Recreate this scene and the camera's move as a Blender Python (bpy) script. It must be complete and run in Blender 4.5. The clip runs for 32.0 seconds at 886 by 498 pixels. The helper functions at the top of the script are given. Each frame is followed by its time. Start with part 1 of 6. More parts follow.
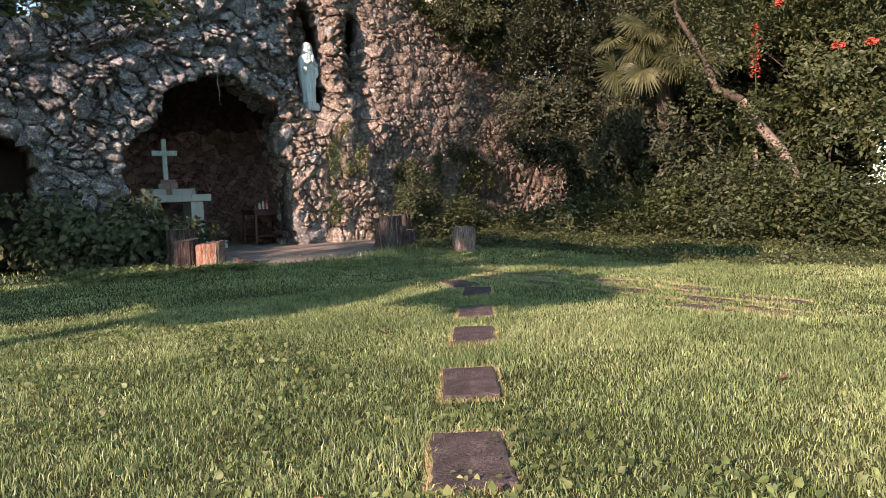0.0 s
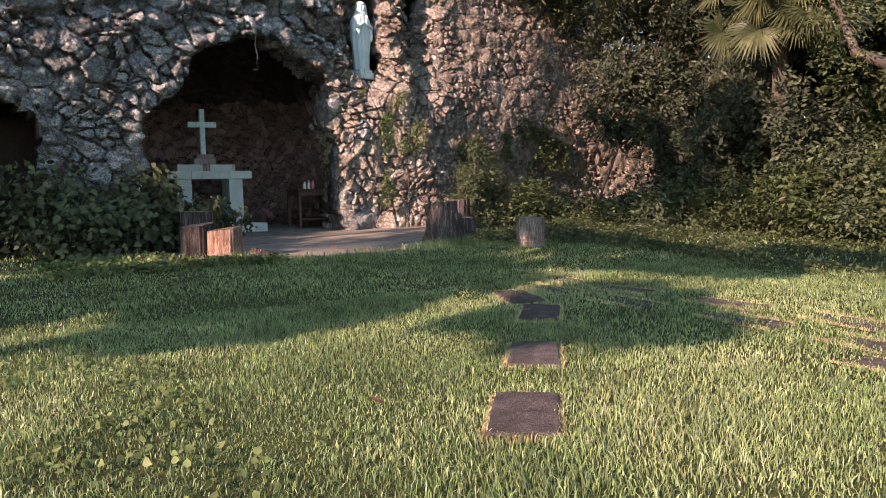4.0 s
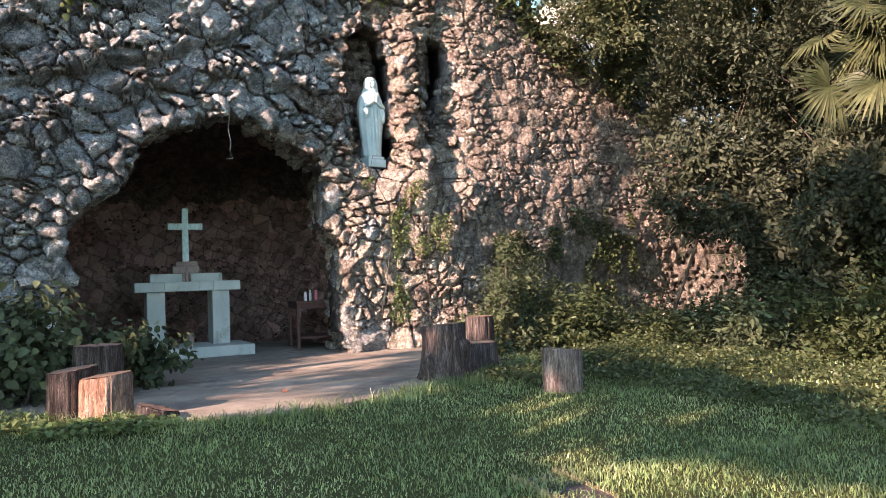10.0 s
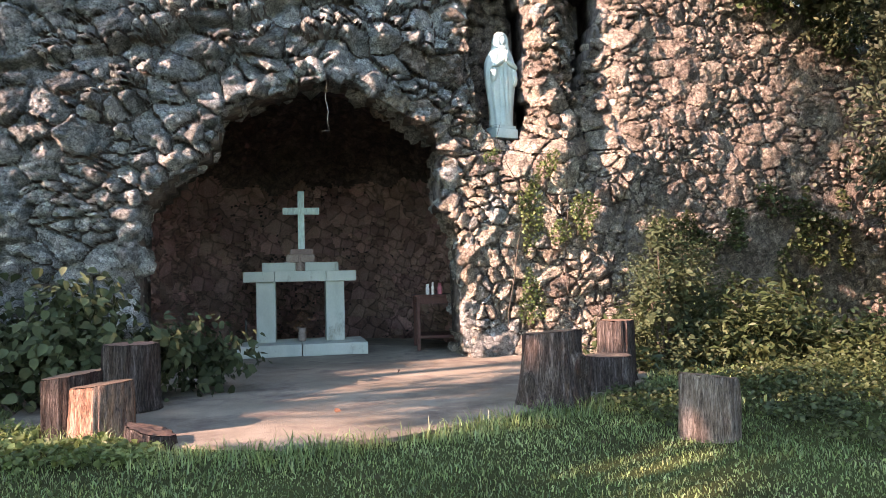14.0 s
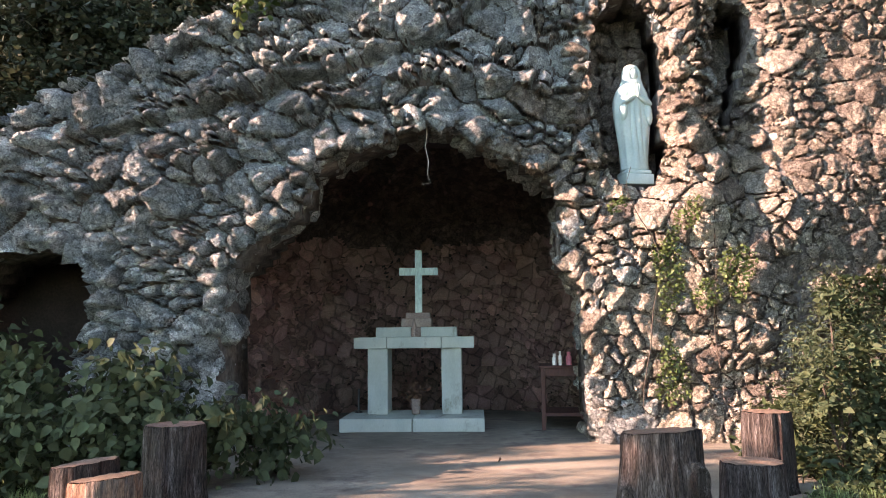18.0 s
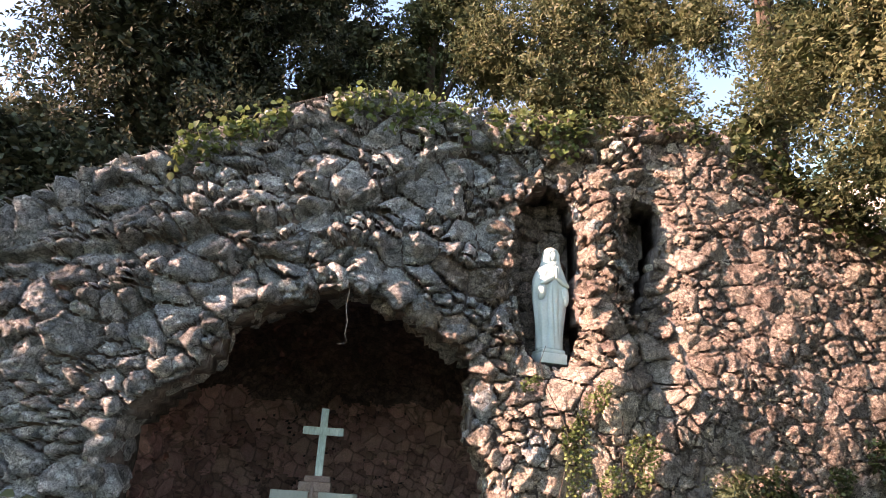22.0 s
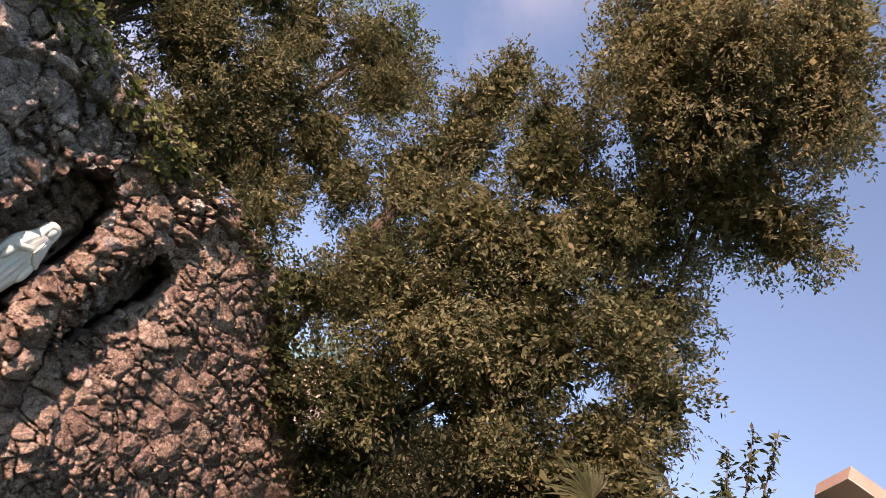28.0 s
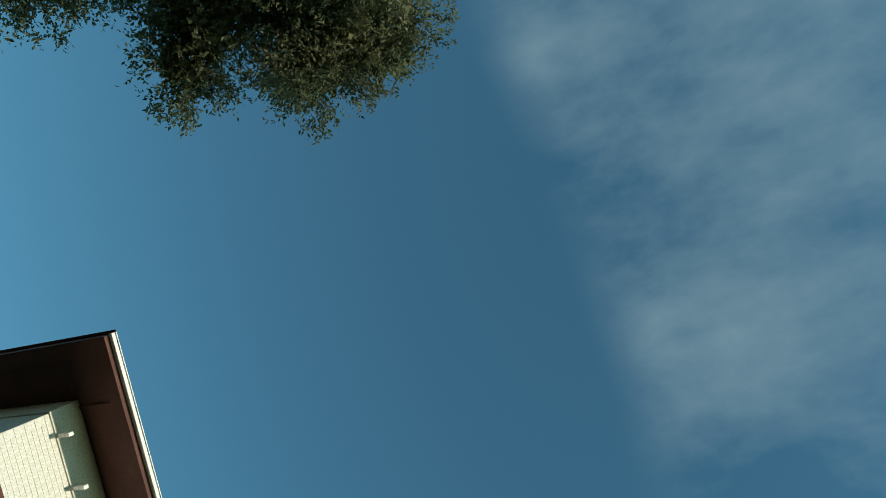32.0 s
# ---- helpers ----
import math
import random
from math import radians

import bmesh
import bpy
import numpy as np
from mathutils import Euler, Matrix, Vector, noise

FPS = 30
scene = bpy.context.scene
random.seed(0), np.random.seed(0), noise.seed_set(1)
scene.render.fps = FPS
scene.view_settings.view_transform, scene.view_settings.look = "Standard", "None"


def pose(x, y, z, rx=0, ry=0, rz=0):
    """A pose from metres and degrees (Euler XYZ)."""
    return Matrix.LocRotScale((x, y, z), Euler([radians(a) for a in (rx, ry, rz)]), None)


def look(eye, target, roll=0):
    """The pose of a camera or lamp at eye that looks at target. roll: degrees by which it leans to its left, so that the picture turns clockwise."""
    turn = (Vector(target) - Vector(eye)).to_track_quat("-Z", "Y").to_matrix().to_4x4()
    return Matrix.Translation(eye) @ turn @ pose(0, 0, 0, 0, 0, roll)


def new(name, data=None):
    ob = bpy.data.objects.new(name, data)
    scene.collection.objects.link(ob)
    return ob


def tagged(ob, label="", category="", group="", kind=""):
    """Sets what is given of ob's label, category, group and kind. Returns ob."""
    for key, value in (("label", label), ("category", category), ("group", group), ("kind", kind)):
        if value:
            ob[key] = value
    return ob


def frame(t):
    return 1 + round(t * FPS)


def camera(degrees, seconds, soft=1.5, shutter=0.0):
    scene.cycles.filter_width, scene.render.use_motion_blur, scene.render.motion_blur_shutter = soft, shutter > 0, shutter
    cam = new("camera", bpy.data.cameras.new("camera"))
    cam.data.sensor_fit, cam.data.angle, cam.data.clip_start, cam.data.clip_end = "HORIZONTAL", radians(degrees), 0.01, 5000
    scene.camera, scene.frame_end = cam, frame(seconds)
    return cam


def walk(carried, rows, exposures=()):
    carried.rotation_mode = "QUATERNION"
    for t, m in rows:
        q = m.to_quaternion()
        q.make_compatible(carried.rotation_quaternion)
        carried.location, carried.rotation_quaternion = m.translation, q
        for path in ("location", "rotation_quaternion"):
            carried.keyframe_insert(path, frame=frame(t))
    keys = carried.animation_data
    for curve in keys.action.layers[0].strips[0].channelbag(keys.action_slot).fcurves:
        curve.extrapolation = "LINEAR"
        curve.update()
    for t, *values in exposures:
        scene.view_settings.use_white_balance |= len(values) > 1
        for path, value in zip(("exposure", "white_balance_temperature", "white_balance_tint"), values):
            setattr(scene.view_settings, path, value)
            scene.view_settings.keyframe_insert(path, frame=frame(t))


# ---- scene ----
cam = camera(62.8, 32.0, 0.8)
PATH = [
    (0, (-5.431, -15.494, 0.814), (-4.165, -13.952, 0.682), -2.4),
    (1, (-5.061, -15.112, 0.811), (-3.816, -13.553, 0.665), -2.8),
    (2, (-4.729, -14.759, 0.823), (-3.503, -13.189, 0.647), -2.4),
    (3, (-4.353, -14.419, 0.826), (-3.165, -12.822, 0.624), -2.0),
    (4, (-4.05, -14.056, 0.838), (-2.947, -12.397, 0.661), -1.1),
    (4.5, (-3.909, -13.896, 0.831), (-2.851, -12.204, 0.691), -0.4),
    (6.5, (-3.037, -13.265, 1.045), (-1.951, -11.587, 1.001), -0.9),
    (7, (-2.828, -13.122, 1.042), (-1.703, -11.469, 1.007), -1.5),
    (8, (-2.43, -12.708, 1.05), (-1.288, -11.066, 1.044), -2.5),
    (9, (-1.971, -12.429, 1.022), (-0.907, -10.736, 1.07), -2.4),
    (10, (-1.622, -12.093, 1.049), (-0.715, -10.313, 1.137), -2.0),
    (11, (-1.236, -11.775, 1.059), (-0.473, -9.929, 1.162), -1.9),
    (12, (-0.839, -11.388, 1.063), (-0.213, -9.491, 1.158), -1.7),
    (13, (-0.473, -11.033, 1.043), (0.027, -9.098, 1.128), -1.4),
    (14, (-0.103, -10.667, 1.026), (0.303, -8.711, 1.108), -1.2),
    (15, (0.176, -10.316, 1.006), (0.423, -8.333, 1.093), -1.0),
    (15.5, (0.312, -10.167, 0.987), (0.472, -8.176, 1.092), -1.0),
    (17.5, (0.754, -9.691, 1.112), (0.7, -7.704, 1.327), -1.0),
    (18, (0.834, -9.669, 1.159), (0.746, -7.685, 1.403), -0.6),
    (19, (0.875, -9.653, 1.173), (0.763, -7.686, 1.52), 0.5),
    (20, (0.842, -9.661, 1.213), (0.765, -7.716, 1.672), 1.8),
    (21, (0.827, -9.693, 1.242), (0.818, -7.774, 1.805), 2.8),
    (22, (0.812, -9.684, 1.299), (0.937, -7.799, 1.955), 3.8),
    (23, (0.822, -9.694, 1.287), (1.083, -7.868, 2.06), 5.3),
    (24, (0.769, -9.663, 1.323), (1.176, -7.921, 2.217), 7.4),
    (24.5, (0.754, -9.655, 1.32), (1.226, -7.959, 2.269), 8.9),
    (26.5, (0.574, -9.951, 1.735), (1.232, -8.358, 2.75), 25.3),
    (27, (0.616, -9.905, 1.755), (1.344, -8.365, 2.804), 30.3),
    (27.5, (0.682, -9.895, 1.799), (1.523, -8.442, 2.885), 34.7),
    (28, (0.823, -9.986, 1.788), (1.784, -8.65, 2.924), 38.8),
    (28.5, (0.901, -10.084, 1.855), (1.99, -8.901, 3.045), 43.1),
    (29, (0.917, -10.17, 1.918), (2.102, -9.167, 3.179), 47.6),
    (29.5, (0.935, -10.294, 1.934), (2.155, -9.458, 3.28), 52.8),
    (30, (0.971, -10.374, 1.936), (2.178, -9.69, 3.377), 58.0),
    (30.5, (0.876, -10.445, 1.935), (2.057, -9.91, 3.458), 61.9),
    (31, (0.776, -10.539, 1.981), (1.901, -10.169, 3.592), 65.4),
    (31.5, (0.732, -10.701, 2.087), (1.773, -10.494, 3.782), 68.4),
    (32, (0.627, -10.693, 2.118), (1.555, -10.686, 3.889), 68.3),
]
walk(cam, [(t, look(eye, target, roll)) for t, eye, target, roll in PATH], [(0, 1.42, 7900, 49), (4, 1.58, 7850, 52), (8, 2.02, 7700, 49), (13, 2.46, 8100, 50), (20, 2.5, 8500, 52), (24, 2.08, 9100, 63), (27, 1.53, 9300, 63), (28, 1.36, 9000, 65), (30, 0.72, 7800, 26), (31, 0.5, 7300, 14), (32, -0.1, 6600, 0)])

# ---- world, sun ----
SUN_WAY = Vector((0.90, 0.28, -0.40)).normalized()
sun_data = bpy.data.lights.new("sun", "SUN")
sun_data.energy, sun_data.angle, sun_data.color = 4.0, radians(0.6), (1.0, 0.87, 0.72)
sun = new("sun", sun_data)
sun.matrix_world = look(-SUN_WAY * 40, (0, 0, 0))

world = bpy.data.worlds.new("sky")
scene.world = world
world.use_nodes = True
wn, wl = world.node_tree.nodes, world.node_tree.links
wbg = wn["Background"]
sky = wn.new("ShaderNodeTexSky")
sky.sky_type, sky.sun_disc = "NISHITA", False
sky.sun_elevation = math.asin(-SUN_WAY.z)
sky.ozone_density, sky.dust_density = 2.5, 0.5
sky.sun_rotation = math.atan2(-SUN_WAY.x, -SUN_WAY.y)
wco = wn.new("ShaderNodeTexCoord")
wmap = wn.new("ShaderNodeMapping")
wmap.inputs["Scale"].default_value = (1.6, 2.6, 2.0)
wno = wn.new("ShaderNodeTexNoise")
wno.inputs["Scale"].default_value, wno.inputs["Detail"].default_value, wno.inputs["Roughness"].default_value = 1.7, 7.0, 0.58
wramp = wn.new("ShaderNodeValToRGB")
wramp.color_ramp.elements[0].position, wramp.color_ramp.elements[1].position = 0.42, 0.88
wmix = wn.new("ShaderNodeMix")
wmix.data_type = "RGBA"
wmix.inputs["B"].default_value = (1.65, 2.45, 3.0, 1)
wl.new(wco.outputs["Generated"], wmap.inputs["Vector"])
wl.new(wmap.outputs["Vector"], wno.inputs["Vector"])
wl.new(wno.outputs["Fac"], wramp.inputs["Fac"])
wsep = wn.new("ShaderNodeSeparateXYZ")
wside = wn.new("ShaderNodeMapRange")
wside.interpolation_type = "SMOOTHSTEP"
wside.inputs["From Min"].default_value, wside.inputs["From Max"].default_value = 0.34, 0.24
wmul = wn.new("ShaderNodeMath")
wmul.operation = "MULTIPLY"
wl.new(wco.outputs["Generated"], wsep.inputs[0])
wl.new(wsep.outputs["X"], wside.inputs["Value"])
wl.new(wramp.outputs["Color"], wmul.inputs[0])
wl.new(wside.outputs["Result"], wmul.inputs[1])
wl.new(wmul.outputs[0], wmix.inputs["Factor"])
wtint = wn.new("ShaderNodeMix")
wtint.data_type, wtint.blend_type = "RGBA", "MULTIPLY"
wtint.inputs["Factor"].default_value = 1.0
wtint.inputs["B"].default_value = (0.60, 1.0, 0.94, 1)
wl.new(sky.outputs["Color"], wtint.inputs["A"])
wl.new(wtint.outputs["Result"], wmix.inputs["A"])
wl.new(wmix.outputs["Result"], wbg.inputs["Color"])
wbg.inputs["Strength"].default_value = 0.15

# ---- materials ----


def material(name, colors, scale=3.0, rough=0.85, bump=0.3, fine=40.0, island=0.0, per_object=0.0, metal=0.0, translucent=0.0,
             spots=None, spot_scale=1.5, spot_at=(0.55, 0.7), stretch=(1, 1, 1), spec=0.3, bump_dist=0.02, grainy=(0.72, 1.25), sharp=(0.3, 0.7), twist=0.0, plates=0.0):
    """A noise-blended surface: two or three colours at one scale, a fine grain, spots, a bump, and a shift for each piece."""
    m = bpy.data.materials.new(name)
    m.use_nodes = True
    n, l = m.node_tree.nodes, m.node_tree.links
    b = n["Principled BSDF"]
    b.inputs["Roughness"].default_value, b.inputs["Metallic"].default_value = rough, metal
    b.inputs["Specular IOR Level"].default_value = spec
    tc = n.new("ShaderNodeTexCoord")
    mp = n.new("ShaderNodeMapping")
    mp.inputs["Scale"].default_value = stretch
    l.new(tc.outputs["Object"], mp.inputs["Vector"])
    vec = mp.outputs["Vector"]
    big = n.new("ShaderNodeTexNoise")
    big.inputs["Scale"].default_value, big.inputs["Detail"].default_value, big.inputs["Roughness"].default_value = scale, 6.0, 0.62
    big.inputs["Distortion"].default_value = twist
    l.new(vec, big.inputs["Vector"])
    ramp = n.new("ShaderNodeValToRGB")
    while len(ramp.color_ramp.elements) < len(colors):
        ramp.color_ramp.elements.new(0.5)
    for k, c in enumerate(colors):
        ramp.color_ramp.elements[k].position = 0.3 + 0.4 * k / max(1, len(colors) - 1)
        ramp.color_ramp.elements[k].color = (*c, 1)
    l.new(big.outputs["Fac"], ramp.inputs["Fac"])
    col = ramp.outputs["Color"]
    grain = n.new("ShaderNodeTexNoise")
    grain.inputs["Scale"].default_value, grain.inputs["Detail"].default_value, grain.inputs["Roughness"].default_value = fine, 5.0, 0.7
    grain.inputs["Distortion"].default_value = twist * 1.5
    l.new(vec, grain.inputs["Vector"])
    gm = n.new("ShaderNodeMapRange")
    gm.inputs["From Min"].default_value, gm.inputs["From Max"].default_value = sharp
    gm.inputs["To Min"].default_value, gm.inputs["To Max"].default_value = grainy
    l.new(grain.outputs["Fac"], gm.inputs["Value"])
    value = gm.outputs["Result"]
    if island or per_object:
        if island:
            src, amount = n.new("ShaderNodeNewGeometry").outputs["Random Per Island"], island
        else:
            src, amount = n.new("ShaderNodeObjectInfo").outputs["Random"], per_object
        rm = n.new("ShaderNodeMapRange")
        rm.inputs["To Min"].default_value, rm.inputs["To Max"].default_value = 1 - amount, 1 + amount
        l.new(src, rm.inputs["Value"])
        mul = n.new("ShaderNodeMath")
        mul.operation = "MULTIPLY"
        l.new(value, mul.inputs[0])
        l.new(rm.outputs["Result"], mul.inputs[1])
        value = mul.outputs["Value"]
        hue = n.new("ShaderNodeHueSaturation")
        hr = n.new("ShaderNodeMapRange")
        hr.inputs["To Min"].default_value, hr.inputs["To Max"].default_value = 0.5 - 0.045 * amount, 0.5 + 0.045 * amount
        frac = n.new("ShaderNodeMath")
        frac.operation = "FRACT"
        seven = n.new("ShaderNodeMath")
        seven.operation = "MULTIPLY"
        seven.inputs[1].default_value = 7.31
        l.new(src, seven.inputs[0])
        l.new(seven.outputs[0], frac.inputs[0])
        l.new(frac.outputs[0], hr.inputs["Value"])
        l.new(hr.outputs["Result"], hue.inputs["Hue"])
        l.new(col, hue.inputs["Color"])
        col = hue.outputs["Color"]
    if spots:
        sn = n.new("ShaderNodeTexNoise")
        sn.inputs["Scale"].default_value, sn.inputs["Detail"].default_value, sn.inputs["Roughness"].default_value = spot_scale, 8.0, 0.7
        l.new(vec, sn.inputs["Vector"])
        sm = n.new("ShaderNodeMapRange")
        sm.inputs["From Min"].default_value, sm.inputs["From Max"].default_value = spot_at
        l.new(sn.outputs["Fac"], sm.inputs["Value"])
        mx = n.new("ShaderNodeMix")
        mx.data_type = "RGBA"
        mx.inputs["B"].default_value = (*spots, 1)
        l.new(sm.outputs["Result"], mx.inputs["Factor"])
        l.new(col, mx.inputs["A"])
        col = mx.outputs["Result"]
    chips = None
    if plates:
        # angular broken plates, each of its own tone, with thin dark cracks between
        sway = n.new("ShaderNodeVectorMath")
        sway.operation = "MULTIPLY_ADD"
        sway.inputs[1].default_value = (0.07, 0.07, 0.07)
        l.new(grain.outputs["Color"], sway.inputs[0])
        l.new(vec, sway.inputs[2])
        vo, ve = n.new("ShaderNodeTexVoronoi"), n.new("ShaderNodeTexVoronoi")
        ve.feature = "DISTANCE_TO_EDGE"
        split = n.new("ShaderNodeSeparateColor")
        for q in (vo, ve):
            q.inputs["Scale"].default_value = plates
            l.new(sway.outputs[0], q.inputs["Vector"])
        l.new(vo.outputs["Color"], split.inputs[0])
        tone, crack, both = n.new("ShaderNodeMapRange"), n.new("ShaderNodeMapRange"), n.new("ShaderNodeMath")
        tone.inputs["To Min"].default_value, tone.inputs["To Max"].default_value = 0.68, 1.3
        crack.inputs["From Max"].default_value, crack.inputs["To Min"].default_value, crack.inputs["To Max"].default_value = 0.07, 0.45, 1.0
        l.new(split.outputs[0], tone.inputs["Value"])
        l.new(ve.outputs["Distance"], crack.inputs["Value"])
        both.operation = "MULTIPLY"
        l.new(tone.outputs["Result"], both.inputs[0])
        l.new(crack.outputs["Result"], both.inputs[1])
        chips = both.outputs[0]
        more = n.new("ShaderNodeMath")
        more.operation = "MULTIPLY"
        l.new(value, more.inputs[0])
        l.new(chips, more.inputs[1])
        value = more.outputs[0]
    vm = n.new("ShaderNodeVectorMath")
    vm.operation = "SCALE"
    l.new(col, vm.inputs[0])
    l.new(value, vm.inputs["Scale"])
    l.new(vm.outputs["Vector"], b.inputs["Base Color"])
    if bump:
        bp = n.new("ShaderNodeBump")
        bp.inputs["Strength"].default_value, bp.inputs["Distance"].default_value = bump, bump_dist
        add = n.new("ShaderNodeMath")
        add.operation = "ADD"
        l.new(grain.outputs["Fac"], add.inputs[0])
        l.new(big.outputs["Fac"], add.inputs[1])
        height = add.outputs[0]
        if chips:
            also = n.new("ShaderNodeMath")
            also.operation = "MULTIPLY_ADD"
            also.inputs[1].default_value = 0.5
            l.new(chips, also.inputs[0])
            l.new(height, also.inputs[2])
            height = also.outputs[0]
        l.new(height, bp.inputs["Height"])
        l.new(bp.outputs["Normal"], b.inputs["Normal"])
    if translucent:
        tr = n.new("ShaderNodeBsdfTranslucent")
        l.new(vm.outputs["Vector"], tr.inputs["Color"])
        ms = n.new("ShaderNodeMixShader")
        ms.inputs[0].default_value = translucent
        l.new(b.outputs[0], ms.inputs[1])
        l.new(tr.outputs[0], ms.inputs[2])
        l.new(ms.outputs[0], n["Material Output"].inputs["Surface"])
    return m



def rock(name, colors, dark, per_object=0.0, island=0.0, pits=(0.57, 0.66), grainy=(0.36, 1.55), plates=13.0):
    """Pitted stone: blotches a hand wide, dark pits a finger wide, sharp grain."""
    return material(name, colors, 5, 0.95, 1.0, 58, island=island, per_object=per_object, spots=dark, spot_scale=26, spot_at=pits, spec=0.12, bump_dist=0.07, grainy=grainy, sharp=(0.36, 0.64), twist=0.7, plates=plates)


GREY = [(0.28, 0.312, 0.30), (0.50, 0.54, 0.515), (0.74, 0.76, 0.71)]
BROWN = [(0.235, 0.196, 0.160), (0.41, 0.350, 0.287), (0.60, 0.535, 0.44)]
PALE = [(0.37, 0.315, 0.25), (0.58, 0.515, 0.42), (0.78, 0.71, 0.59)]
VAULT = [(0.12, 0.082, 0.072), (0.19, 0.135, 0.12), (0.26, 0.195, 0.175)]
CAVE = [(0.36, 0.20, 0.168), (0.50, 0.305, 0.26), (0.59, 0.40, 0.345)]

